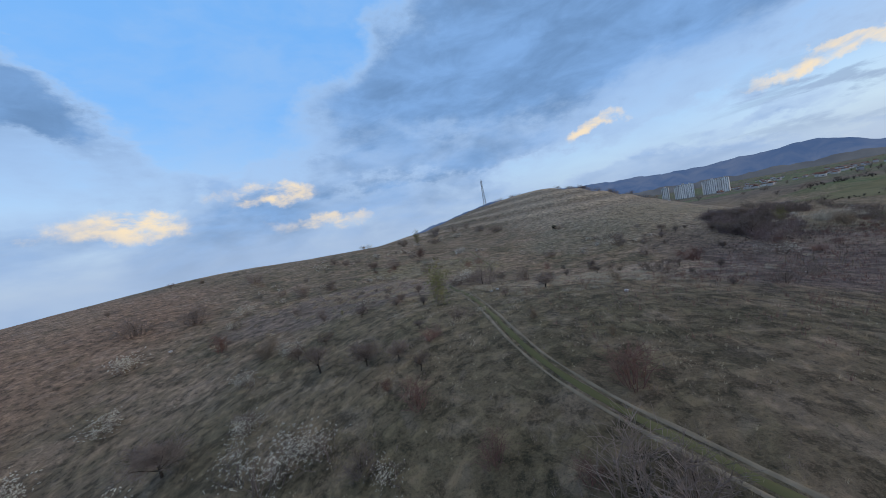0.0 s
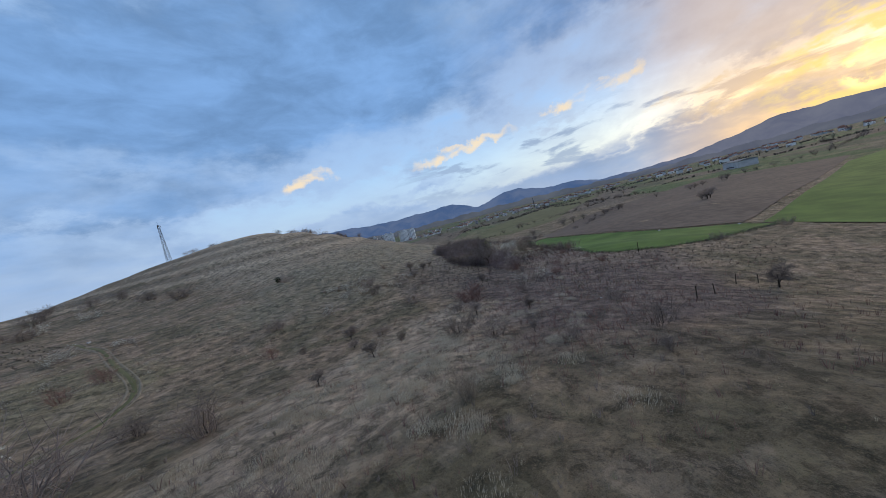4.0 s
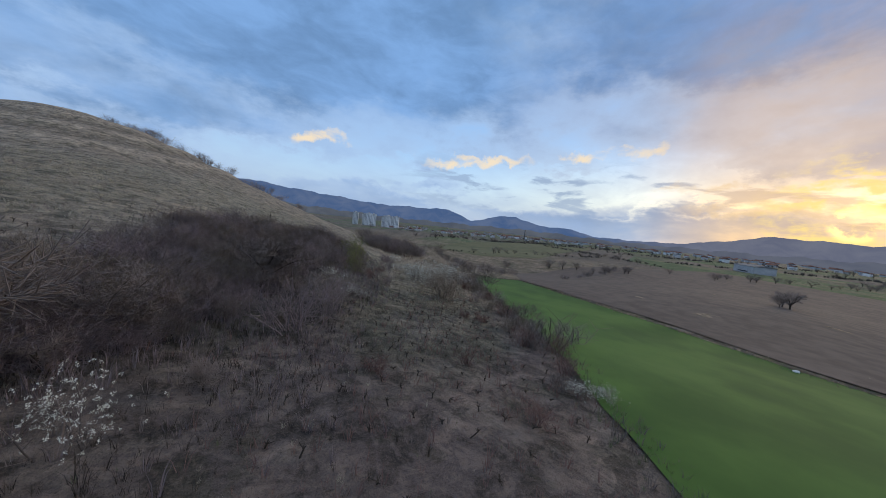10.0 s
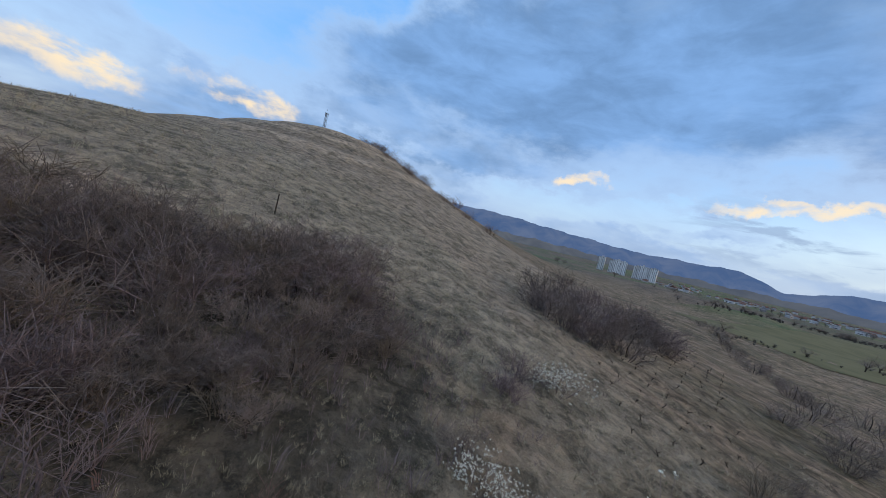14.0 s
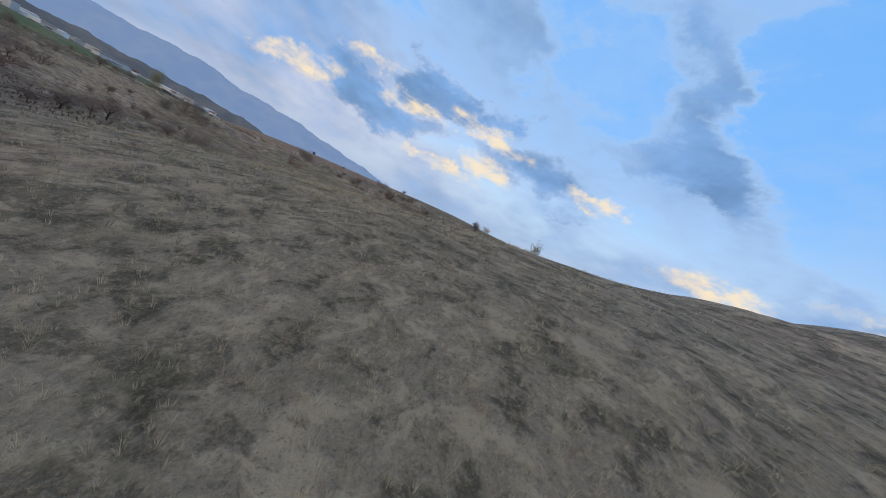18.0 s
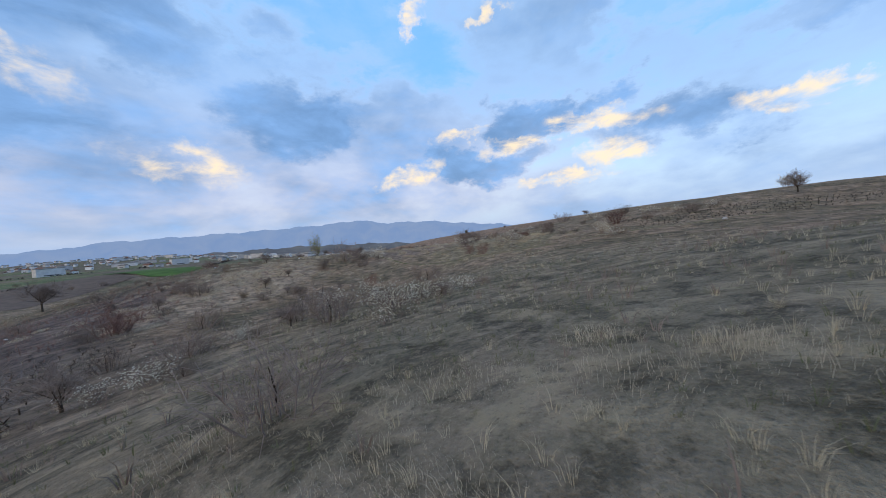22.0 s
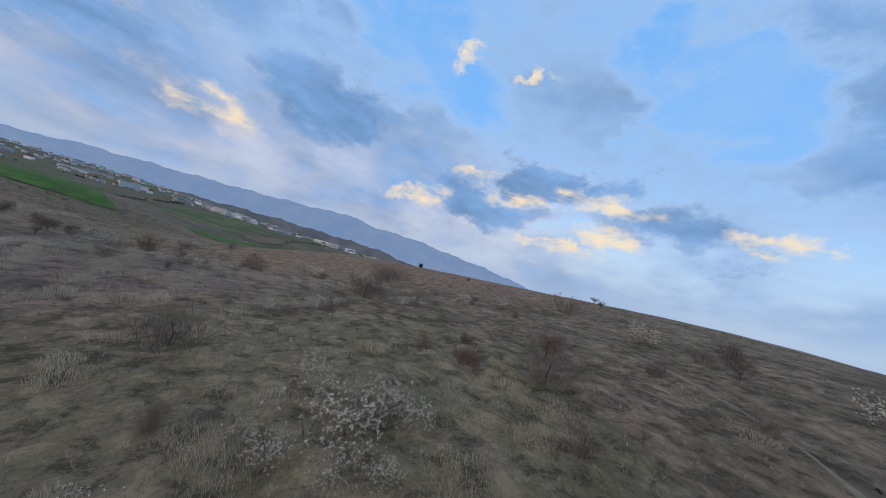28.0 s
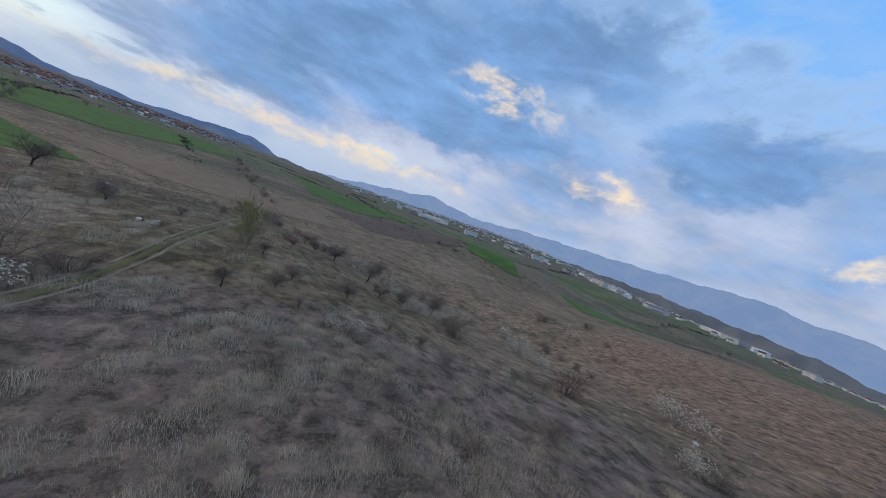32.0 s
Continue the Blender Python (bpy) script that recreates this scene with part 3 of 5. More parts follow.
RIDGE_WEST = [(139, -8.0), (150, 0.0), (160, -0.3), (166, 0.4), (172, 1.4), (177, 2.1), (181.5, 3.0), (185.5, 2.2), (191, 1.8), (198, 2.6), (207, 2.9), (216, 3.2), (225, 3.6), (230, 4.0), (234, 3.2), (242, 3.0), (248, 2.2), (255, 1.4), (263, 0.0), (270, -1.3), (275, -9.0)]
FOOT = [(-10, 0.6), (20, 0.9), (39, 0.4), (50, 0.5), (62, 0.6), (75, 0.2), (90, 0.4), (105, 0.9), (118, 1.2), (126, 1.0), (137, 0.2), (150, 0.3), (165, -0.2), (190, 0.2), (220, 0.2), (236, -0.4), (243, -1.6), (250, -8.0)]


def mountains(name, profile, reach, depth, material, label, rough, eye=-5.0):
    rng = np.random.default_rng(int(reach))
    az = np.arange(profile[0][0], profile[-1][0] + 0.01, 0.35)
    el = np.interp(az, [p[0] for p in profile], [p[1] for p in profile])
    for k, amp in ((1.1, 0.30), (2.7, 0.16), (6.3, 0.08), (14.0, 0.05)):
        el = el + rough * amp * np.sin(az * k + rng.uniform(0, 6))
    el = np.maximum(el, -10.0)
    rows, steps = [], 7
    base = -270.0
    for s in range(steps):
        f = s / (steps - 1)
        wob = 1 + 0.10 * f * (1 - f) * np.sin(az * 0.9 + 5 * f) + 0.08 * f * (1 - f) * np.sin(az * 2.3 + 9 * f)
        r = reach - depth * (1 - f) * wob
        top = reach * np.tan(np.radians(el)) + eye
        z = base + (top - base) * np.clip(f ** 1.15 * (1 + 0.35 * (1 - f) * np.sin(az * 1.7 + 3 * f)), 0, 1)
        a = np.radians(az)
        rows.append(np.column_stack([r * np.sin(a) + 30, r * np.cos(a) + 100, z]))
    rows.append(rows[-1] * np.array([1.03, 1.03, 1.0]) - np.array([0, 0, 120.0]))
    m = len(az)
    verts = np.concatenate(rows)
    i, j = np.meshgrid(np.arange(steps), np.arange(m - 1), indexing="ij")
    a = (i * m + j).ravel()
    tris = np.concatenate([np.stack([a, a + 1, a + m + 1], 1), np.stack([a, a + m + 1, a + m], 1)])
    data = tri_mesh(name, verts, tris, material)
    data.shade_smooth()
    tagged(new(name, data), label, "mountain range", kind="structure")


# distance haze is painted into these three materials as a glow
mountains("backdrop_east", RIDGE, 4300, 900, make_hill_mat("painted_blue_haze_forest", (0.066, 0.122, 0.265), (0.03, 0.04, 0.05), 0.88), "long wooded mountain range with blue evening haze painted on", 0.25)
mountains("backdrop_west", RIDGE_WEST, 4350, 900, make_hill_mat("painted_pale_haze_forest", (0.185, 0.285, 0.50), (0.03, 0.04, 0.05), 0.90), "mountain range behind the town, painted pale blue with haze", 0.3, -6.0)
mountains("backdrop_foothills", FOOT, 3300, 600, make_hill_mat("painted_haze_foothill", (0.095, 0.115, 0.165), (0.05, 0.055, 0.045), 0.6), "low foothills behind the valley with haze painted on", 0.35)

# ---- helpers for things ----
def part(name, data, parent, label=""):
    ob = new(name, data)
    ob.parent = parent
    return tagged(ob, label)


def thing(name, x, y, label, category, group="", turn=0.0, size=1.0, sink=0.0):
    ob = new(name)
    ob.empty_display_size = 0.2
    ob.matrix_world = Matrix.LocRotScale((x, y, float(height(x, y)) - sink), Euler((0, 0, turn)), (size, size, size))
    return tagged(ob, label, category, group)


class Sticks:
    """Collects tapered sticks, flat slivers and small leaf shapes into one mesh."""

    def __init__(self):
        self.v, self.f = [], []

    def stick(self, a, b, ra, rb, sides=4):
        a, b = Vector(a), Vector(b)
        axis_ = (b - a).normalized()
        u = axis_.orthogonal().normalized()
        w = axis_.cross(u)
        base = len(self.v)
        for p, r in ((a, ra), (b, rb)):
            for k in range(sides):
                t = 2 * math.pi * k / sides
                self.v.append(p + (u * math.cos(t) + w * math.sin(t)) * r)
        for k in range(sides):
            n = (k + 1) % sides
            self.f += [(base + k, base + n, base + sides + n), (base + k, base + sides + n, base + sides + k)]

    def leaf(self, p, size, rng):
        """A small folded scrap: a petal cluster or a leaf."""
        a = Vector((rng.gauss(0, 1), rng.gauss(0, 1), rng.gauss(0, 1))).normalized()
        b = a.orthogonal().normalized()
        c = a.cross(b)
        base = len(self.v)
        p = Vector(p)
        self.v += [p - b * size, p + c * size * 0.7 + a * size * 0.4, p + b * size, p - c * size * 0.7 + a * size * 0.35]
        self.f += [(base, base + 1, base + 2), (base, base + 2, base + 3)]

    def data(self, name, material):
        return tri_mesh(name, np.array([tuple(v) for v in self.v]), np.array(self.f), material)


def grow(rng, wood, twigs, tips, p, way, length, r, level, droop=0.0, spread=0.7, kids=4):
    """One limb with its side limbs; the last level goes into the twigs."""
    steps = 3 if level else 1
    q = Vector(p)
    d = Vector(way).normalized()
    for k in range(steps):
        d = (d + Vector((rng.gauss(0, 0.16), rng.gauss(0, 0.16), rng.gauss(0.02, 0.10) - droop))).normalized()
        n = q + d * (length / steps)
        ra, rb = max(0.011, r * (1 - 0.65 * k / steps)), max(0.008, r * (1 - 0.65 * (k + 1) / steps))
        (wood if level >= 2 else twigs).stick(q, n, ra, rb, 5 if level >= 3 else 3)
        if level:
            for _ in range(kids if k else max(1, kids // 2)):
                s = rng.random()
                side = Vector((rng.gauss(0, 1), rng.gauss(0, 1), rng.gauss(0.25, 0.6)))
                side = (side - d * side.dot(d)).normalized()
                out = (d * (1 - spread) + side * spread).normalized()
                grow(rng, wood, twigs, tips, q + (n - q) * s, out, length * rng.uniform(0.42, 0.66), rb * 0.55, level - 1, droop, spread, kids)
        q = n
        if level < 2:
            tips.append(q.copy())
    tips.append(q.copy())


def make_tree(seed, tall, spread=0.6, kids=4, levels=3, trunk=0.28):
    """Meshes of a leafless tree of that height: wood, twigs, and where its twigs end."""
    rng = random.Random(seed)
    wood, twigs, tips = Sticks(), Sticks(), []
    fork = tall * trunk
    lean = Vector((rng.gauss(0, 0.06), rng.gauss(0, 0.06), 1)).normalized()
    base_r = 0.021 * tall + 0.015
    top = lean * fork
    wood.stick((0, 0, -0.4), top * 0.5, base_r * 1.15, base_r * 0.9, 6)
    wood.stick(top * 0.5, top, base_r * 0.9, base_r * 0.8, 6)
    for k in range(rng.randint(4, 6)):
        a = 2 * math.pi * k / 5 + rng.gauss(0, 0.3)
        up = rng.uniform(1.0, 2.4)
        start = top * rng.uniform(0.7, 1.0)
        grow(rng, wood, twigs, tips, start, (math.cos(a) * spread, math.sin(a) * spread, up * 0.6), tall * rng.uniform(0.36, 0.52), base_r * 0.5, levels - 1, 0, 0.62, kids)
    return wood, twigs, tips


def make_shrub(seed, tall, wide, stems=30, kids=4):
    """Meshes of a many-stemmed shrub: a fan of crooked stems with side twigs."""
    rng = random.Random(seed)
    wood, twigs, tips = Sticks(), Sticks(), []
    for k in range(stems):
        a = rng.uniform(0, 2 * math.pi)
        r = math.sqrt(rng.random()) * wide * 0.5
        foot = (math.cos(a) * r * 0.55, math.sin(a) * r * 0.55, -0.25)
        out = Vector((math.cos(a) * r * 0.9, math.sin(a) * r * 0.9, tall * rng.uniform(0.65, 1.1)))
        grow(rng, wood, twigs, tips, foot, out, tall * rng.uniform(0.6, 0.95), 0.020 + 0.006 * tall, 1 if k % 6 else 2, 0, 0.55, kids)
    return wood, twigs, tips


def sprinkle(tips, seed, each, reach, size):
    rng = random.Random(seed)
    s = Sticks()
    for p in tips:
        for _ in range(each):
            s.leaf(p + Vector((rng.gauss(0, reach), rng.gauss(0, reach), rng.gauss(0, reach))), size * rng.uniform(0.6, 1.3), rng)
    return s
# ---- kinds of plants: each variant is built once at a metre of size, then placed ----
def tree_kind(seed, tall, twig=None, **shape):
    wood, twigs, _ = make_tree(seed, tall, **shape)
    return tall, [("trunk", wood.data("trunk", BARK), ""), ("crown", twigs.data("crown", twig or TWIG), "stuff")]


def shrub_kind(seed, tall, wide, stem, twig, stems=26, extra=None, each=2, reach=0.10, size=0.05, kids=4):
    wood, twigs, tips = make_shrub(seed, tall, wide, stems, kids)
    base = len(wood.v)
    wood.v += twigs.v
    wood.f += [tuple(i + base for i in f) for f in twigs.f]
    core = Sticks()
    foot, mid, head = Vector((0, 0, -0.3)), Vector((0.08, -0.05, tall * 0.3)), Vector((-0.05, 0.1, tall * 0.62))
    core.stick(foot, mid, 0.018 * tall, 0.014 * tall, 5)
    core.stick(mid, head, 0.014 * tall, 0.006 * tall, 5)
    parts = [("stem", core.data("stem", stem), ""), ("branchwork", wood.data("branchwork", twig), "stuff")]
    if extra:
        parts.append((extra[0], sprinkle(tips, seed, each, reach, size).data(extra[0], extra[1]), "stuff"))
    return tall, parts


TREES = [tree_kind(11, 4.0, kids=5, trunk=0.22), tree_kind(12, 4.0, spread=0.8, kids=5, trunk=0.2), tree_kind(13, 4.0, kids=6, trunk=0.18), tree_kind(14, 4.0, trunk=0.3, kids=5)]
FAR_TREES = [tree_kind(15, 4.0, kids=3, trunk=0.2), tree_kind(16, 4.0, spread=0.8, kids=3, trunk=0.2)]
HEDGE_SHRUBS = [shrub_kind(28, 2.5, 3.4, BARK, TWIG, 14, kids=3), shrub_kind(29, 2.5, 3.0, BARK, TWIG, 12, kids=3)]
PLUMS = [shrub_kind(25, 3.0, 3.0, PLUM_TWIG, PLUM_TWIG, 16), shrub_kind(26, 3.0, 3.4, PLUM_TWIG, PLUM_TWIG, 20, kids=3), shrub_kind(27, 3.2, 2.4, PLUM_TWIG, TWIG, 14)]
SHRUBS = [shrub_kind(21, 2.5, 3.0, BARK, TWIG, 18), shrub_kind(22, 2.5, 3.6, BARK, TWIG, 20, kids=3), shrub_kind(23, 2.8, 2.4, BARK, TWIG, 14)]
REDS = [shrub_kind(31, 2.0, 2.2, RED_TWIG, RED_TWIG, 17), shrub_kind(32, 2.2, 2.0, RED_TWIG, RED_TWIG, 14, kids=3)]
PALES = [shrub_kind(41, 2.5, 2.6, PALE_TWIG, PALE_TWIG, 18), shrub_kind(42, 3.0, 2.0, PALE_TWIG, PALE_TWIG, 12)]
WHITES = [shrub_kind(51, 2.5, 3.2, PALE_TWIG, TWIG, 13, ("blossom", BLOOM), 4, 0.04, 0.050, kids=3), shrub_kind(52, 2.5, 3.8, PALE_TWIG, TWIG, 15, ("blossom", BLOOM), 4, 0.04, 0.050, kids=3)]
SPECKLED = [shrub_kind(61, 2.5, 3.4, TWIG, TWIG, 9, ("blossom", BLOOM), 7, 0.035, 0.024, kids=3), shrub_kind(62, 2.8, 3.0, TWIG, TWIG, 8, ("blossom", BLOOM), 7, 0.035, 0.024, kids=3)]
GREENS = [shrub_kind(71, 4.0, 3.2, PALE_TWIG, PALE_TWIG, 15, ("foliage", BUD), 3, 0.10, 0.075)]
DARKS = [shrub_kind(81, 2.0, 1.8, BARK, BARK, 30, ("foliage", NEEDLE), 5, 0.07, 0.06)]
POPLARS = [tree_kind(91, 12.0, TREELINE, spread=0.25, kids=3, trunk=0.12), tree_kind(92, 12.0, TREELINE, spread=0.3, kids=3, trunk=0.1)]
KINDS = {
    "poplar": (POPLARS, "poplar_tree", "tall slim leafless poplar on the plain", "tree", "poplars on the plain"),
    "tree": (TREES, "bare_tree", "leafless grey-brown fruit tree on the slope", "tree", "bare trees on the slopes"),
    "plum": (PLUMS, "thicket_shrub", "tall leafless plum-brown shrub of the thicket", "shrub", "shrubs of the thicket"),
    "hedge": (HEDGE_SHRUBS, "hedge_shrub", "leafless dark shrub in a row or hedge", "shrub", "hedge shrubs"),
    "far": (FAR_TREES, "bare_tree", "leafless dark tree on the plain", "tree", "bare trees on the plain"),
    "shrub": (SHRUBS, "twiggy_shrub", "leafless dark twiggy shrub in dry grass", "shrub", "leafless shrubs"),
    "red": (REDS, "red_shrub", "low leafless shrub with reddish twigs", "shrub", "reddish shrubs"),
    "pale": (PALES, "pale_sapling", "thin pale leafless sapling", "shrub", "pale saplings"),
    "white": (WHITES, "blossoming_shrub", "shrub covered in white spring blossom", "shrub", "blossoming shrubs"),
    "speck": (SPECKLED, "sloe_shrub", "dark shrub speckled with white blossom", "shrub", "sloe shrubs"),
    "green": (GREENS, "budding_shrub", "tall shrub with fresh yellow-green leaves", "shrub", "budding shrubs"),
    "dark": (DARKS, "evergreen_bush", "round dark evergreen bush on the open hill", "bush", "evergreen bushes"),
}
placer = random.Random(5)


def plant(kind, x, y, tall, widen=1.0):
    variants, name, label, category, group = KINDS[kind]
    full, parts = variants[placer.randrange(len(variants))]
    ob = thing(name, x, y, label, category, group, placer.uniform(0, 6.28), 1.0)
    s = tall / full
    ob.scale = (s * widen, s * widen, s)
    holder = ob
    for pname, data, sort in parts:
        made = tagged(part(pname, data, holder if pname in ("blossom", "foliage") else ob), kind=sort)
        holder = made if pname == "branchwork" else holder
    return ob


# kind, then place in the plan and height
PLANTS = {
    "speck": [
        (-8.6, 100.4, 1.1), (-9.3, 101.1, 0.9), (-8.6, 97.7, 1.2), (60.1, 66.1, 2.6), (58.7, 67.7, 1.9), (-10.6, 98.2, 2.2), (-11.6, 99, 2.1), (-12.8, 100.1, 1.4), (75, 82.5, 2.2), (46.8, 105.8, 1.8),
        (12.8, 10.3, 1.8), (15.6, 11.5, 1.5), (-4.8, 18.1, 1.4), (-10.4, 21.1, 2), (-12.5, 96.2, 1.5), (123.5, 111.2, 3.4), (-15.5, 20.6, 3.4), (-13.1, 23.2, 2.7), (-18.2, 22.3, 2.5), (49.5, 107.5, 1.3),
        (113.3, 104.7, 3.4), (33.4, 93.6, 2), (-1.4, 101.2, 1.3), (-4.2, 98.1, 1.2), (43.9, 97.8, 2.3), (40.2, 99.7, 2), (89.8, 8.1, 3.2),
    ],
    "plum": [
        (71.9, 78.2, 3.3), (70.2, 77.9, 3.1), (70.6, 82.1, 3.3), (84.6, 90, 3.5), (88.6, 93.1, 3.3), (128.7, 141.7, 4.5), (133.3, 142.4, 4.5), (141.4, 150.9, 4.5),
    ],
    "red": [
        (100.5, 106.1, 1.3), (90.2, 75.2, 1.2), (0.9, 93.1, 2), (66.5, 65.4, 1.4), (103.5, 91.3, 0.9), (86.3, 83, 1), (104.9, 89.8, 1.1), (105.3, 111, 1.1), (5.5, 15.2, 1.3), (-3.8, 33.4, 1.4),
        (1.1, 17.3, 1.6), (92.7, 81.8, 1), (-22.8, 99.9, 1.5), (46.6, 69.3, 3), (10.4, 20.7, 2.7), (-23.2, 96.1, 1.1), (68.9, 75.8, 1.9), (73.6, 68.6, 1.4), (-4, 23.2, 2), (99.1, 77.6, 1.6),
        (77.2, 60.7, 1.2), (-7.1, 26.4, 1.1), (20.7, 83.6, 1.8), (80.9, 65.3, 1.1), (-16.6, 120.7, 3.2), (4.2, 97, 2.1), (-27.9, 98, 0.9), (-42.4, 50.7, 2.9),
    ],
    "tree": [
        (60.2, 102, 3.3), (63.7, 101.1, 2.3), (72.6, 86, 6.1), (85.1, 98.8, 6), (75.5, 89.3, 4.7), (86.8, 102, 3), (46.4, 96.8, 1.9), (122.1, 107, 2.5), (31.7, 40.1, 1.2), (67.2, 102.4, 1.7),
        (-4.2, 27.8, 2.2), (-25.1, 53.7, 1.2), (11.4, 45.6, 2.9), (-6.9, 31, 2.2), (71.9, 97.9, 2.9), (-11.2, 50.6, 1.9), (-16.7, 49.3, 2.4), (-10.4, 31.5, 3.4), (34.2, 50.7, 1.3), (27.3, 72.3, 1.4),
        (84, 96.3, 2.8), (57.1, 96.9, 2.6), (-16.6, 33.7, 3.5), (-6.1, 46.4, 1.8), (25.9, 65, 2.1), (-19.5, 41.7, 2.3), (-28.7, 25.9, 4.8), (-30.4, 104.6, 3.4), (-22.3, 39.4, 2.4), (-8.5, 57.4, 2.2),
        (-14.3, 56.7, 1.5), (78.6, 84, 1.6), (19.3, 62.7, 1.8), (5.5, 42.9, 1.4), (41.4, 25.6, 6.2), (-5.5, 36.9, 1.5), (-11.2, 54.1, 1.9), (29.4, 77.5, 2.4), (58.6, 77.2, 2), (64.9, 36.1, 4),
        (42.4, 56.4, 1.9), (-29, 154.1, 5.6), (39.7, 62.5, 2.3), (98.5, 0.5, 7.4), (-20, 182.2, 1.7), (-13.7, -18, 5.5), (-110.8, 112.2, 2.8), (-93.9, 76.5, 1.8), (-99.4, 113.3, 2.4),
    ],
    "white": [
        (93.5, 103.7, 0.9), (55.3, 99.6, 0.6), (111.7, 108.7, 2.8), (92.7, 98, 0.6), (-2.1, 117.8, 2), (42.9, 105.5, 1.2), (115.9, 109.5, 3.2), (40.5, 107.7, 0.6), (-19.6, 84.2, 0.6), (96.6, 75.4, 0.8),
        (111.5, 114.5, 1.3), (49.4, 95.7, 0.6), (-23.4, 84.8, 0.9), (119.5, 111.8, 3), (-0.6, 69.2, 2.3), (-0.5, 65.5, 1.8), (118.1, 91.1, 1.6), (-26.2, 84.4, 1), (-51.4, 69.3, 2.1), (118, 123.2, 1.7),
        (-47.7, 61.2, 1.6), (-39.2, 85.3, 1.1), (5.2, 118.9, 1.2), (-22.2, 28.3, 1.5), (-35.5, 128.8, 1.9), (-24.1, 41, 1.8), (-31.7, 21.6, 2.8), (-18.4, 57.7, 1.3), (-46, 75.5, 1), (-28.5, 37.5, 1.4),
        (-59.4, 95.1, 0.8), (-31.3, 130.6, 1.2), (-59.3, 88.2, 0.9), (-45.7, 34.9, 2.1), (-54.1, 89.2, 0.8), (-46.1, 26.8, 2.8), (-24.8, 133.2, 1.3), (-24, 167.8, 2), (-27, 139.7, 1.1), (-57.8, 48.9, 2.8),
        (-36.8, 6.3, 2.6), (-50.8, 7, 2.8), (-14.7, 185, 2.8), (-42.4, -2.1, 2.8), (-75.2, -7.7, 2.2), (-52.8, 115.3, 2.3), (-50.1, 161.1, 2.8), (-4.1, 193.8, 2.6),
    ],
    "green": [
        (98.2, 106.3, 4.3), (-21.9, 54, 0.9), (-3.7, 46.1, 4.9), (-25.5, 178.9, 6.5),
    ],
    "dark": [(38.8, 138.6, 1.5), (-128.1, 42.7, 1.7)],
    "pale": [
        (12, 26.8, 0.9), (7, 32.7, 1.2), (21.5, 46.9, 1.4), (-7.2, 94.2, 1), (107.6, 98.6, 4), (129.4, 120, 2.3), (31.3, 67.6, 1.1), (-29.7, 43.7, 2.8),
    ],
    "shrub": [
        (7.1, 13.8, 3.1), (9.2, 13.7, 2.3), (-28, 67, 0.9), (-23.2, 64.9, 0.8), (-20.5, 64.2, 0.7), (46.7, 100.9, 2.4), (-26.1, 64, 0.8), (66.9, 73.1, 1.3), (-7.2, 19.1, 1.5), (-9.7, 112.6, 0.8),
        (-10.5, 110.1, 1), (53.8, 64.5, 1.4), (-34.8, 62.5, 1.6), (-34.6, 113.5, 1.3), (53.4, 89.3, 1.4), (-26.8, 117.9, 1.3), (1.6, 65.6, 2.1), (-1.7, 61.5, 1.8), (32.8, 54.3, 2), (-19.7, 68.8, 0.8),
        (-23.1, 69, 0.8), (44.1, 81.4, 2.1), (32.9, 58.9, 2.4), (-44.5, 82.6, 1.1), (32, 46.3, 1), (44.5, 95.1, 2), (57.9, 111, 1.5), (-49.7, 82.5, 1.4), (3.3, 62.4, 4.2), (51.7, 94.9, 1.7),
        (-45.7, 120.2, 1.8), (7.7, 71.2, 1.7), (-52.3, 125.2, 2.6), (-16.3, 65.5, 1.2), (97.9, 44.7, 1.8), (-47.1, 123.6, 1.8), (-27.2, 56.7, 1.5), (-0.9, 37.4, 1.3), (11.7, 64, 2.7), (-56.4, 82.3, 1.2),
        (23.6, 79.4, 1.1), (41.1, 67, 1.6), (-29.4, 136.1, 1.1), (-10.8, 87.7, 2.1), (-65.7, 98.1, 1.5), (-41.5, 122, 1.5), (148.3, 128.7, 2.6), (49, 71.3, 1.8), (-19.7, 119.7, 1.7), (-58.6, 12.2, 2.1),
        (-50.9, 98.2, 1.3), (150.9, 136, 1.9), (-23.6, 105.2, 2.5), (-58.3, 20, 1.7), (-58.1, 26.4, 1.5), (48.9, 49.5, 1.6), (25.1, 96.2, 2.2), (-57.5, 32.3, 1.2), (158, 134.8, 2.9), (31.7, 72.8, 1.5),
        (-35.8, 81.2, 2.8), (-41.3, 77.8, 3.3), (39.8, 134.6, 2.3), (134.9, 163.2, 3.4), (-15.9, 107.3, 1.4), (-15.6, 176.6, 3.4), (-16.9, 126.4, 1.4), (-23.6, 4.3, 3.1), (-61.4, 66.8, 4.2), (85, 16.2, 2.6),
        (-72.3, 63.5, 4.2), (-74.6, 13.5, 1.3), (121, 34.6, 2.1), (-18.9, 134.4, 2.2), (-29, -8.2, 3.6), (39.3, 42.2, 2), (-81.8, -0.9, 1.8), (-72.6, 105.1, 3.7), (-73.4, -25.6, 3.2), (2.9, 221.4, 4.2),
        (-19.7, 214.4, 4.2), (18.2, 178.4, 4.2), (-89.7, -24.9, 2.8), (-6.5, 225.8, 4.2), (-19.5, 230.8, 4.2), (236.5, 171.3, 4.2), (10.2, 197, 4.2),
    ],
}
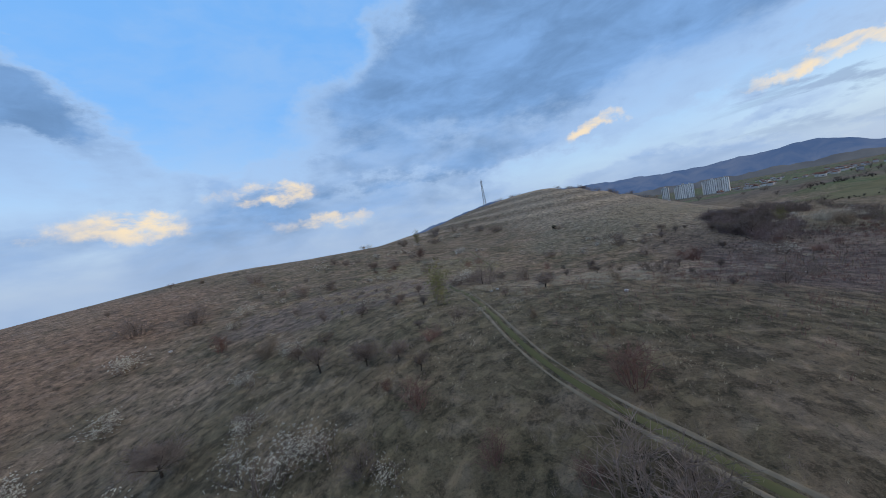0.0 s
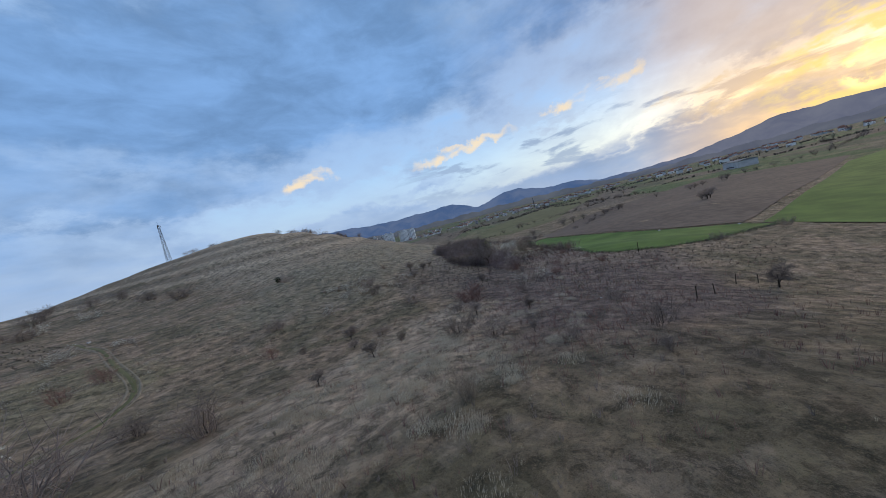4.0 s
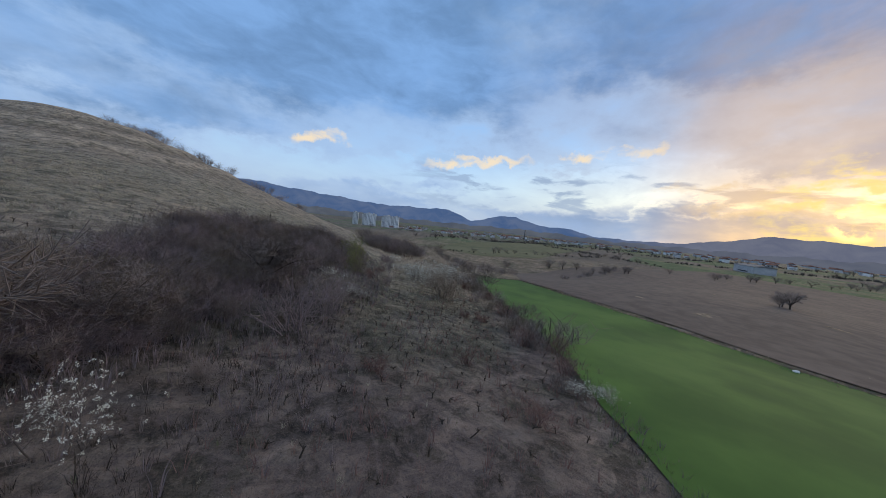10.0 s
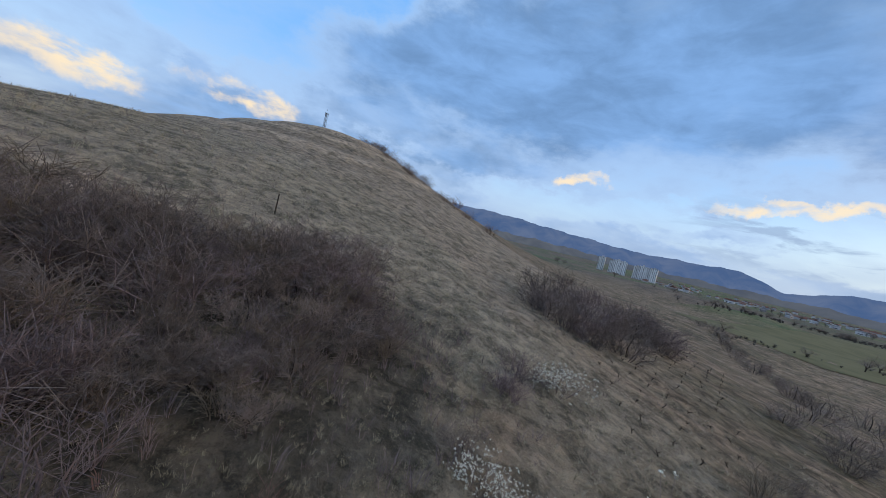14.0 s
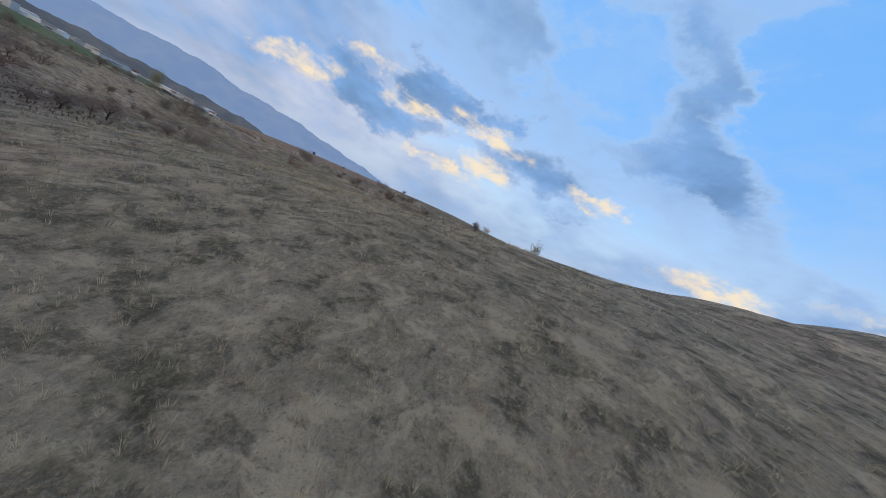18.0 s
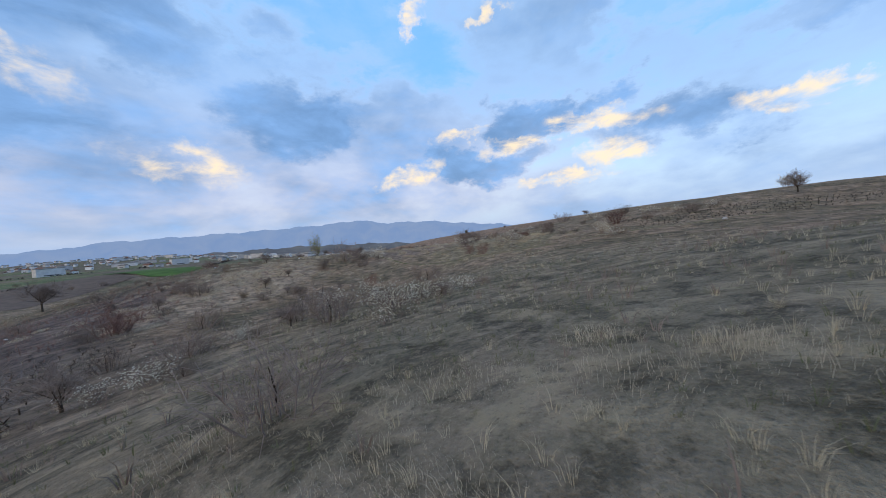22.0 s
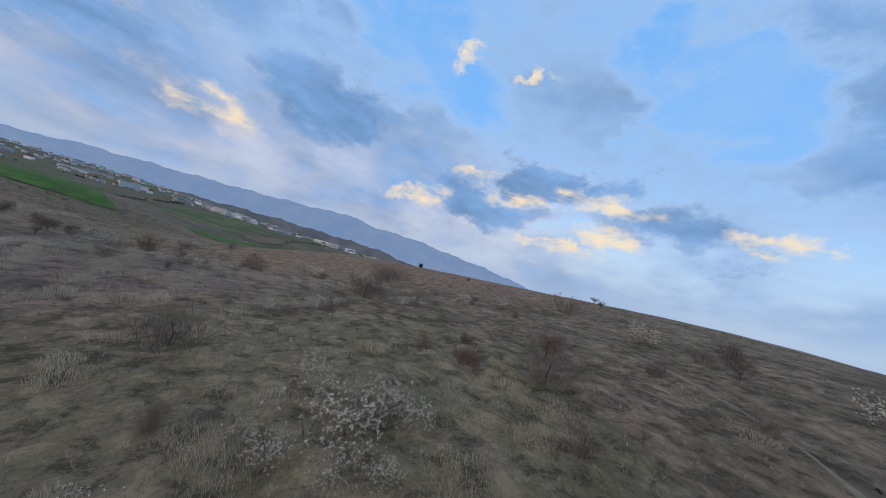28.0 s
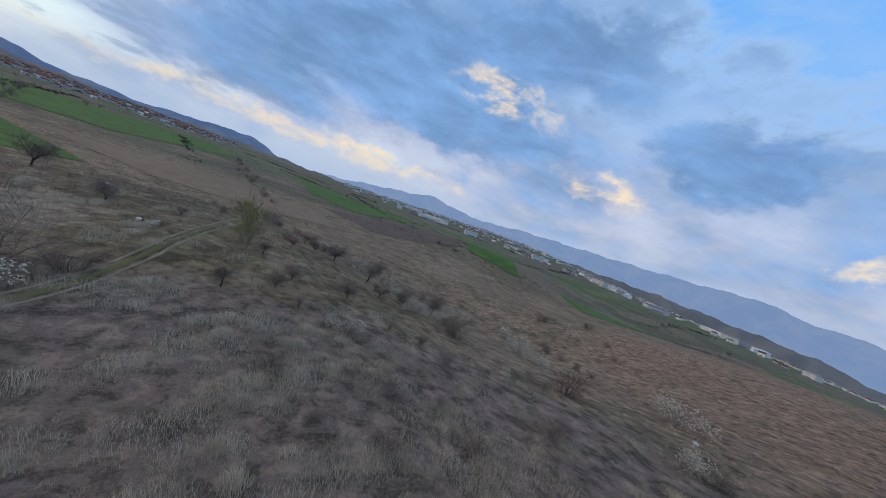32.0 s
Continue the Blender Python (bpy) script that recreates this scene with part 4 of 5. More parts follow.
for kind, places in PLANTS.items():
    for x, y, tall in places:
        if inside(np.array([x]), np.array([y]), WHEAT)[0]:
            continue
        if kind == "white" and tall < 1.7:
            # low blossom tangled with bare twigs
            plant("white", x, y, 0.5 + 0.6 * tall, 1.15)
            plant("speck", x + 1.3, y - 0.9, 0.6 + 0.5 * tall, 1.3)
            plant("shrub", x - 0.6, y + 1.2, 0.3 + 0.7 * tall, 1.2)
            continue
        plant(kind, x, y, tall, 0.4 if kind == "green" else 0.7 if kind == "dark" else placer.uniform(1.0, 1.25))

# the thicket along the foot of the hill, from its lower edge up the slope, clear of the way past it
PASSAGE = [(102.7, 93.4), (107.6, 104), (110.3, 115), (109.3, 125.6), (104.6, 134.4)]
for k in range(430):
    s, across = placer.random(), placer.random() ** 0.8
    w = 5 + 12 * min(1.0, 2.5 * s) - 4 * max(0.0, (s - 0.45) / 0.55)
    x, y = 74 + 43 * s - 0.62 * across * w, 85 + 37 * s + 0.78 * across * w
    gap = min(math.hypot(x - px, y - py) for px, py in PASSAGE)
    if (across > 0.2 or k % 2) and gap > 5.5:
        kind = placer.choice(("plum", "plum", "plum", "plum", "plum", "shrub", "tree", "pale"))
        plant(kind, x, y, placer.uniform(1.0, 1.9) + 1.1 * across, placer.uniform(1.0, 1.4))
# the end of the thicket beyond the blossom, and growth along the wheat
for k in range(34):
    s = placer.random()
    plant(placer.choice(("plum", "plum", "shrub")), 122 + 32 * s + placer.gauss(0, 2), 138 + 22 * s + placer.gauss(0, 4), placer.uniform(2.0, 4.0), 1.2)
for k in range(30):
    s = placer.random()
    plant(placer.choice(("shrub", "plum", "pale", "red")), 100 + 38 * s + placer.gauss(0, 1.2), 79 + 42 * s + placer.gauss(0, 1.4), placer.uniform(0.9, 2.0), 1.1)
# bushes on the brow and the far shoulder of the hill
for x1, y1, x2, y2, n in ((72, 236, 101, 210, 18), (101, 210, 124, 193, 9), (30, 300, 52, 272, 6)):
    for k in range(n):
        s = (k + placer.random()) / n
        plant("hedge", x1 + (x2 - x1) * s + placer.gauss(0, 2), y1 + (y2 - y1) * s + placer.gauss(0, 3), placer.uniform(1.6, 3.4), 1.3)
# rough growth on the plain: hedges between the fields
HEDGES = [((158, 128), (240, 240), 22, "hedge"), ((205, 130), (300, 125), 9, "hedge"), ((176, 141), (200, 150), 6, "hedge"), ((255, 165), (285, 110), 9, "far"), ((214, 63), (222, 58), 4, "far"),
          ((99, 76), (140, 121), 8, "hedge"), ((240, 225), (470, 190), 16, "far"), ((300, 330), (760, 420), 30, "far"), ((230, -60), (500, -230), 24, "hedge"), ((60, -100), (300, -480), 34, "hedge"),
          ((240, -130), (560, -420), 26, "far"), ((30, -230), (-150, -190), 18, "hedge"), ((-60, -400), (280, -640), 26, "far"), ((-220, -110), (-420, -260), 14, "hedge"), ((330, 110), (470, 20), 12, "far"),
          ((430, 130), (560, 300), 16, "far"), ((470, 10), (760, -60), 20, "far"), ((60, 8), (84, -4), 5, "hedge")]
for (x1, y1), (x2, y2), n, kind in HEDGES:
    for k in range(n):
        s = (k + placer.random()) / n
        tall = placer.uniform(2.2, 4.2) if kind == "hedge" else placer.uniform(4.0, 8.0)
        plant(kind, x1 + (x2 - x1) * s + placer.gauss(0, 3), y1 + (y2 - y1) * s + placer.gauss(0, 3), tall, 1.3)
for k in range(70):
    az, d = radians(placer.uniform(48, 118)), placer.uniform(760, 1200)
    plant("poplar", d * math.sin(az), d * math.cos(az), placer.uniform(9, 20))
for k in range(60):
    az, d = radians(placer.uniform(25, 140)), placer.uniform(560, 1100)
    plant("far", d * math.sin(az), d * math.cos(az), placer.uniform(5, 11), 1.5)
# ---- radio mast on the hill ----
def make_mast(x, y, top):
    base = float(height(x, y))
    tall = top - base
    mast = thing("lattice_mast", x, y, "tall grey steel lattice radio mast on the hilltop", "mast")

    def leg_at(k, z):
        a, r = 2 * math.pi * k / 4 + 0.4, 1.7 - 1.1 * z / tall
        return Vector((math.cos(a) * r, math.sin(a) * r, z))

    rows = 14
    for k in range(4):
        s = Sticks()
        s.stick(leg_at(k, -0.5), leg_at(k, tall), 0.11, 0.07)
        part("leg", s.data("leg", STEEL), mast)
    for j in range(rows):
        z1, z2 = tall * j / rows, tall * (j + 1) / rows
        for k in range(4):
            n = (k + 1) % 4
            s = Sticks()
            s.stick(leg_at(k, z1), leg_at(n, z2), 0.06, 0.06)
            s.stick(leg_at(n, z1), leg_at(k, z2), 0.06, 0.06)
            part("brace", s.data("brace", STEEL), mast)
    for z, r, h in ((tall * 0.95, 0.22, 2.0),):
        for k in range(3):
            a = 2 * math.pi * k / 3
            s = Sticks()
            s.stick((math.cos(a) * 1.1, math.sin(a) * 1.1, z - h / 2), (math.cos(a) * 1.1, math.sin(a) * 1.1, z + h / 2), r * 0.6, r * 0.6, 6)
            part("antenna", s.data("antenna", STEEL), mast)
    s = Sticks()
    s.stick((0, 0, tall - 1), (0, 0, tall + 3), 0.07, 0.03)
    part("spike", s.data("spike", STEEL), mast)


make_mast(25.8, 324, 44.0)


# ---- buildings ----
def box(w, d, z1, z2, x=0.0, y=0.0):
    v = [(x + sx * w / 2, y + sy * d / 2, z) for z in (z1, z2) for sx, sy in ((-1, -1), (1, -1), (1, 1), (-1, 1))]
    f = [(0, 3, 2, 1), (4, 5, 6, 7), (0, 1, 5, 4), (1, 2, 6, 5), (2, 3, 7, 6), (3, 0, 4, 7)]
    return v, f


def gable(w, d, z, rise, over=0.5):
    w, d = w / 2 + over, d / 2 + over
    v = [(-w, -d, z), (w, -d, z), (w, d, z), (-w, d, z), (-w, 0, z + rise), (w, 0, z + rise), (-w, -d, z - 0.25), (w, -d, z - 0.25), (w, d, z - 0.25), (-w, d, z - 0.25)]
    f = [(0, 1, 5, 4), (2, 3, 4, 5), (0, 4, 3), (1, 2, 5), (6, 7, 1, 0), (7, 8, 2, 1), (8, 9, 3, 2), (9, 6, 0, 3), (9, 8, 7, 6)]
    return v, f


def house_kind(w, d, tall, wall, roof, rise):
    parts = [("wall", mesh_of("wall", *box(w, d, -3, tall), wall), []), ("roof", mesh_of("roof", *gable(w, d, tall, rise), roof), [])]
    for side in (-1, 1):
        v, f = box(w * 0.5, 0.12, 1.0, 2.3, 0, side * d / 2)
        parts.append(("window", mesh_of("window", v, f, PANE), []))
    v, f = box(0.7, 0.7, tall + rise * 0.3, tall + rise + 0.9, w * 0.2, d * 0.12)
    parts.append(("chimney", mesh_of("chimney", v, f, ROOF), []))
    return parts


HOUSES = [house_kind(11, 9, 6.0, WALL_W, ROOF, 3.0), house_kind(13, 9, 3.4, WALL_W, ROOF, 2.8), house_kind(10, 10, 6.4, WALL_G, ROOF, 2.6), house_kind(14, 8, 5.6, WALL_W, ROOF_G, 2.2)]
HALLS = [house_kind(46, 20, 8.0, WALL_W, ROOF_G, 2.0), house_kind(70, 26, 9.0, WALL_G, WALL_W, 1.5), house_kind(30, 16, 12.0, WALL_W, ROOF_G, 1.0)]


def put_building(kinds, x, y, name, label, category, group, turn, size=1.0):
    ob = thing(name, x, y, label, category, group, turn, size)
    made = {}
    for pname, data, _ in kinds[placer.randrange(len(kinds))]:
        made[pname] = part(pname, data, made["roof"] if pname == "chimney" else made["wall"] if pname == "window" else ob)


# the red-roofed village on its rise
for k in range(170):
    az, d = radians(placer.uniform(116, 149)), placer.uniform(1150, 2050)
    put_building(HOUSES, d * math.sin(az), d * math.cos(az) + 90, "village_house", "pale rendered village house with a red tiled roof", "house", "houses of the village", placer.uniform(0, 3.1), placer.uniform(1.0, 1.5))
# the edge of the town across the plain, all along the horizon
for k in range(150):
    az, d = radians(placer.uniform(168, 246)), placer.uniform(900, 2300)
    put_building(HALLS if k % 3 == 0 else HOUSES, d * math.sin(az), d * math.cos(az) + 60, "town_building", "pale low building at the edge of the town", "building", "buildings of the far town", placer.uniform(0, 3.1), placer.uniform(0.9, 1.4))
for k in range(70):
    az, d = radians(placer.uniform(40, 112)), placer.uniform(1000, 1900)
    put_building(HOUSES, d * math.sin(az), d * math.cos(az) + 60, "town_building", "pale low building at the edge of the town", "building", "buildings of the far town", placer.uniform(0, 3.1), placer.uniform(0.9, 1.4))


def far_houses(name, count, az1, az2, d1, d2, roof, label, low=1.0):
    """Hundreds of small far houses, walls with pitched roofs, in two meshes."""
    walls, roofs = ([], []), ([], [])
    for _ in range(count):
        az, d = radians(placer.uniform(az1, az2)), d1 + (d2 - d1) * placer.random() ** 0.8
        cx, cy = d * math.sin(az), d * math.cos(az) + 60
        z, turn, w, dd, tall = float(height(cx, cy)), placer.uniform(0, 3.1), placer.uniform(9, 17), placer.uniform(8, 12), low * placer.uniform(4, 9)
        c, sn = math.cos(turn), math.sin(turn)
        for (v, f), (vs, fs) in ((box(w, dd, -3, tall), walls), (gable(w, dd, tall, 2.6), roofs)):
            base = len(vs)
            vs += [(cx + x * c - y * sn, cy + x * sn + y * c, z + h) for x, y, h in v]
            fs += [tuple(i + base for i in face) for face in f]
    tagged(new(name, mesh_of(name, *walls, WALL_W)), label, "houses", kind="stuff")
    tagged(new(name + "_roofs", mesh_of(name + "_roofs", *roofs, roof)), "roofs of the " + label, "roofs", kind="stuff")


far_houses("village_walls", 330, 114, 150, 1150, 2150, ROOF, "dense red-roofed village houses on the rise")
far_houses("town_walls", 520, 166, 262, 1500, 2900, ROOF_G, "dense pale houses of the far town", 1.1)
far_houses("valley_walls", 200, 38, 112, 1250, 2100, ROOF, "scattered houses at the foot of the mountains")
put_building(HALLS[:1], 595, 68, "farm_hall", "long white farm hall on the plain", "building", "", 0.4)
put_building(HALLS[:1], 560, -150, "farm_hall", "long white farm hall on the plain", "building", "", 0.8)


def tower_kind(w, d, floors):
    tall = floors * 3.0
    parts = [("wall", mesh_of("wall", *box(w, d, -3, tall), WALL_G)), ("roof", mesh_of("roof", *box(w + 0.6, d + 0.6, tall, tall + 1.0), WALL_W)), ("lift_house", mesh_of("lift_house", *box(5, 5, tall + 1, tall + 4), WALL_W))]
    pane = mesh_of("window", *box(1.8, 0.2, 0, 1.5), PANE)
    spots = [(x, z) for z in range(floors) for x in np.linspace(-w / 2 + 2, w / 2 - 2, 4)]
    return parts, pane, spots, d


TOWER = tower_kind(17, 15, 13)


def put_tower(az, reach, size):
    a = radians(az)
    ob = thing("apartment_tower", reach * math.sin(a) + 60, reach * math.cos(a) + 60, "pale grey concrete apartment tower with rows of windows", "apartment block", "apartment towers", -a + placer.uniform(-0.15, 0.15), size)
    parts, pane, spots, d = TOWER
    for pname, data in parts:
        part(pname, data, ob)
    for x, z in spots:
        win = part("window", pane, ob)
        win.location = (x, -d / 2, z * 3.0 + 0.9)


for az, size in ((30.4, 1.4), (31.9, 1.3), (32.6, 1.45), (33.4, 1.4), (35.2, 1.3), (35.9, 1.4), (36.6, 1.3), (37.3, 1.4)):
    put_tower(az, 1560, size)
a = radians(59)
stack = thing("chimney_stack", 1500 * math.sin(a), 1500 * math.cos(a), "dark slim factory chimney in the far town", "chimney")
s = Sticks()
s.stick((0, 0, -2), (0, 0, 40), 2.6, 1.9, 10)
part("shaft", s.data("shaft", STEEL), stack)

# ---- growth too fine to count ----
grass = np.random.default_rng(7)


def from_line(px, py, line):
    best = np.full(len(px), 1e9)
    for (x1, y1), (x2, y2) in zip(line, line[1:]):
        dx, dy = x2 - x1, y2 - y1
        t = np.clip(((px - x1) * dx + (py - y1) * dy) / (dx * dx + dy * dy), 0, 1)
        best = np.minimum(best, np.hypot(px - x1 - t * dx, py - y1 - t * dy))
    return best


def lumpy(px, py, scale, shift):
    """Soft noise in about -1 to 1, to gather plants into patches."""
    a = np.sin(px * scale + 1.7 * np.sin(py * scale * 0.7 + shift)) * np.sin(py * scale * 1.1 + 1.3 * np.sin(px * scale * 0.8 - shift))
    return a + 0.5 * np.sin(px * scale * 2.3 + shift) * np.sin(py * scale * 2.1 + 2 * shift)


def blades(px, py, tall, n, wide, lean, seed):
    """Arrays for tufts of curved blades at the given plan points."""
    rng = np.random.default_rng(seed)
    m = len(px)
    x, y, h = np.repeat(px, n), np.repeat(py, n), np.repeat(tall, n) * rng.uniform(0.55, 1.15, m * n)
    a, r = rng.uniform(0, 2 * np.pi, m * n), rng.uniform(0, 0.35, m * n) * np.repeat(tall, n)
    x, y = x + np.cos(a) * r * 0.6, y + np.sin(a) * r * 0.6
    z = height(x, y) - 0.04
    out = rng.uniform(0.15, 0.65, m * n) * h
    wx, wy = lean
    tx, ty = np.cos(a) * out + wx * h, np.sin(a) * out + wy * h
    b = rng.uniform(0, 2 * np.pi, m * n)
    sx, sy = np.cos(b) * wide * h, np.sin(b) * wide * h
    low1, low2 = np.stack([x - sx, y - sy, z], 1), np.stack([x + sx, y + sy, z], 1)
    mid1 = np.stack([x + tx * 0.35 - sx * 0.7, y + ty * 0.35 - sy * 0.7, z + h * 0.6], 1)
    mid2 = np.stack([x + tx * 0.35 + sx * 0.7, y + ty * 0.35 + sy * 0.7, z + h * 0.6], 1)
    tip = np.stack([x + tx, y + ty, z + h * 0.95], 1)
    verts = np.stack([low1, low2, mid1, mid2, tip], 1).reshape(-1, 3)
    i = np.arange(m * n) * 5
    tris = np.concatenate([np.stack([i, i + 1, i + 3], 1), np.stack([i, i + 3, i + 2], 1), np.stack([i + 2, i + 3, i + 4], 1)])
    return verts, tris


def scatter(count, lo, hi, keep):
    px, py = grass.uniform(lo[0], hi[0], count), grass.uniform(lo[1], hi[1], count)
    ok = (grass.random(count) < keep(px, py)) & ~inside(px, py, WHEAT)
    return px[ok], py[ok]


ROUND = [(1, 0), (1, 16), (11, 34), (28, 48), (51, 58), (76, 68), (95, 83), (107, 103), (109, 125), (97, 139), (78, 134), (61, 116), (41, 105), (19, 103), (0, 105), (-14, 97), (-21, 82)]
WEEDS = [(30, 44), (52, 54), (72, 62), (92, 76), (106, 92)]
SLOPE = [(110, 114), (109, 125), (104, 134), (97, 139), (87, 139), (78, 134), (69, 125)]
LOWER = SLOPE + [(61, 116), (52, 108), (41, 105), (31, 103)]


def stuff(name, verts, tris, material, label, category):
    tagged(new(name, tri_mesh(name, verts, tris, material)), label, category, kind="stuff")


px, py = scatter(150000, (10, 85), (150, 215), lambda x, y: np.exp(-(from_line(x, y, SLOPE) / 17) ** 2) * np.clip(0.55 + 0.6 * lumpy(x, y, 0.35, 1.0), 0.05, 1))
stuff("dry_grass", *blades(px, py, grass.uniform(0.13, 0.34, len(px)), 18, 0.009, (0.22, -0.10), 1), STRAW, "pale dry grass tufts bent by the wind", "grass")
px, py = scatter(130000, (10, 85), (150, 215), lambda x, y: np.exp(-(from_line(x, y, LOWER) / 16) ** 2) * np.clip(0.55 - 0.5 * lumpy(x, y, 0.35, 1.0), 0.05, 1))
stuff("green_grass", *blades(px, py, grass.uniform(0.08, 0.22, len(px)), 7, 0.026, (0.1, 0.0), 2), SEDGE, "short green-brown grass", "grass")
px, py = scatter(110000, (-90, -30), (150, 170), lambda x, y: np.exp(-(from_line(x, y, ROUND) / 34) ** 2) * np.clip(0.15 + 0.55 * lumpy(x, y, 0.21, 4.0), 0.04, 1) * np.clip(1.1 - np.exp(-(from_line(x, y, WEEDS) / 24) ** 2), 0.05, 1))
stuff("dry_grass", *blades(px, py, grass.uniform(0.15, 0.36, len(px)), 12, 0.012, (0.18, -0.08), 3), STRAW, "scattered clumps of pale dry grass", "grass")
px, py = scatter(80000, (-90, -30), (150, 170), lambda x, y: np.exp(-(from_line(x, y, ROUND) / 34) ** 2) * np.clip(0.35 - 0.5 * lumpy(x, y, 0.21, 4.0), 0.05, 1))
stuff("green_grass", *blades(px, py, grass.uniform(0.08, 0.24, len(px)), 6, 0.03, (0.1, 0.0), 4), SEDGE, "low green-brown grass between the clumps", "grass")
px, py = scatter(26000, (5, 15), (135, 120), lambda x, y: np.exp(-(from_line(x, y, WEEDS) / 17) ** 2) * np.clip(0.5 + 0.5 * lumpy(x, y, 0.3, 2.0), 0.05, 1))
stuff("dead_weeds", *blades(px, py, grass.uniform(0.3, 0.75, len(px)), 7, 0.02, (0.05, 0.0), 5), RED_TWIG, "dead brown-red weed stalks", "weeds")
px, py = scatter(42000, (-70, -30), (135, 150), lambda x, y: np.exp(-(from_line(x, y, ROUND) / 26) ** 2) * np.clip(0.25 + 0.5 * lumpy(x, y, 0.4, 6.0), 0.02, 1))
stuff("dead_weeds", *blades(px, py, grass.uniform(0.2, 0.55, len(px)), 8, 0.025, (0.0, 0.05), 6), TWIG, "dark dead weed clumps", "weeds")


THICKET = [(78, 92), (90, 106), (101, 118)]
px, py = scatter(30000, (65, 75), (120, 140), lambda x, y: np.exp(-(from_line(x, y, THICKET) / 8) ** 2) * np.clip(0.5 + 0.5 * lumpy(x, y, 0.3, 3.0), 0.1, 1))
stuff("undergrowth", *blades(px, py, grass.uniform(0.35, 1.0, len(px)), 9, 0.014, (0.05, 0.0), 9), PLUM_TWIG, "tangled plum-brown undergrowth of the thicket", "weeds")
FOOT_OF_THICKET = [(76, 83), (88, 96), (97, 104)]
px, py = scatter(26000, (65, 70), (115, 120), lambda x, y: np.exp(-(from_line(x, y, FOOT_OF_THICKET) / 5.5) ** 2) * np.clip(0.5 + 0.6 * lumpy(x, y, 0.5, 1.0), 0.05, 1))
stuff("dead_weeds", *blades(px, py, grass.uniform(0.2, 0.6, len(px)), 8, 0.016, (0.05, 0.0), 10), BARK, "dark dead weeds below the thicket", "weeds")


# rough margins of grass and weeds along the near wheat
ring = WHEAT + WHEAT[:1]
mx, my = [], []
for (x1, y1), (x2, y2) in zip(ring, ring[1:]):
    m = int(math.hypot(x2 - x1, y2 - y1) * 14)
    f, off = grass.random(m), grass.normal(0, 0.75, m)
    n = math.hypot(x2 - x1, y2 - y1)
    mx.append(x1 + (x2 - x1) * f - off * (y2 - y1) / n), my.append(y1 + (y2 - y1) * f + off * (x2 - x1) / n)
mx, my = np.concatenate(mx), np.concatenate(my)
half = len(mx) // 2
order = grass.permutation(len(mx))
stuff("field_margin", *blades(mx[order[:half]], my[order[:half]], grass.uniform(0.25, 0.6, half), 10, 0.02, (0.1, 0.0), 21), SEDGE, "ragged green-brown grass margin of the wheat", "grass")
stuff("field_margin", *blades(mx[order[half:]], my[order[half:]], grass.uniform(0.3, 0.75, len(mx) - half), 8, 0.018, (0.1, 0.0), 22), TWIG, "dry weeds along the edge of the wheat", "weeds")


# far hedges and belts of trees on the plain
BELTS = [(300, 330, 800, 430, 14), (240, 225, 480, 190, 6), (450, 420, 1100, 300, 20), (700, 250, 1250, -60, 22), (800, 500, 1350, 250, 24), (560, 150, 900, -80, 12), (430, 130, 620, 340, 8), (230, -60, 520, -240, 7), (150, -170, 420, -520, 8),
         (-60, -400, 300, -660, 10), (-20, -250, 150, -700, 8), (-150, -330, -420, -700, 10), (-260, -240, -560, -420, 8), (330, -130, 640, -560, 8), (60, -760, 520, -900, 14), (-300, -800, 60, -1000, 14), (640, -100, 1000, -420, 12)]
bx, by, bt = [], [], []
for x1, y1, x2, y2, spread in BELTS:
    m = int(math.hypot(x2 - x1, y2 - y1) / 2.2)
    f = grass.random(m)
    keep = np.sin(f * 23.0 + x1) + 0.6 * np.sin(f * 61.0) > -0.45
    bx.append((x1 + (x2 - x1) * f + grass.normal(0, spread * 0.5, m))[keep]), by.append((y1 + (y2 - y1) * f + grass.normal(0, spread * 0.5, m))[keep])
    bt.append((grass.uniform(1.6, 3.6, m) + min(spread, 8) * grass.random(m) ** 4 * 0.25)[keep])
bx, by, bt = np.concatenate(bx), np.concatenate(by), np.concatenate(bt)
bt = bt * np.clip(np.hypot(bx, by) / 800, 0.3, 1.0)
stuff("far_hedges", *blades(bx, by, bt, 26, 0.05, (0.0, 0.0), 8), TREELINE, "leafless hedges and belts of trees across the plain", "hedge")

# tussocks: low domes of fine bleached grass with dark ground between
def tussocks(count, cx, cy, a, b, turn, seed, label, tallest=0.5, wide_blade=0.018):
    rng = np.random.default_rng(seed)
    u, v = rng.normal(0, 0.55, count), rng.normal(0, 0.55, count)
    c, sn = math.cos(radians(turn)), math.sin(radians(turn))
    px, py = cx + a * u * c - b * v * sn, cy + a * u * sn + b * v * c
    ok = lumpy(px, py, 0.45, seed) > -0.25
    px, py = px[ok], py[ok]
    wide = rng.uniform(0.5, 1.5, len(px))
    n = 400
    r, t = np.sqrt(rng.random((len(px), n))) * wide[:, None], rng.uniform(0, 2 * np.pi, (len(px), n))
    bx, by = (px[:, None] + r * np.cos(t)).ravel(), (py[:, None] + r * np.sin(t)).ravel()
    tall = (rng.uniform(0.5 * tallest, tallest, len(px))[:, None] * (1.05 - 0.55 * (r / wide[:, None]) ** 2)).ravel()
    stuff("tussocks", *blades(bx, by, tall, 1, wide_blade, (0.20, -0.12), seed + 1), BLEACHED, label, "grass")


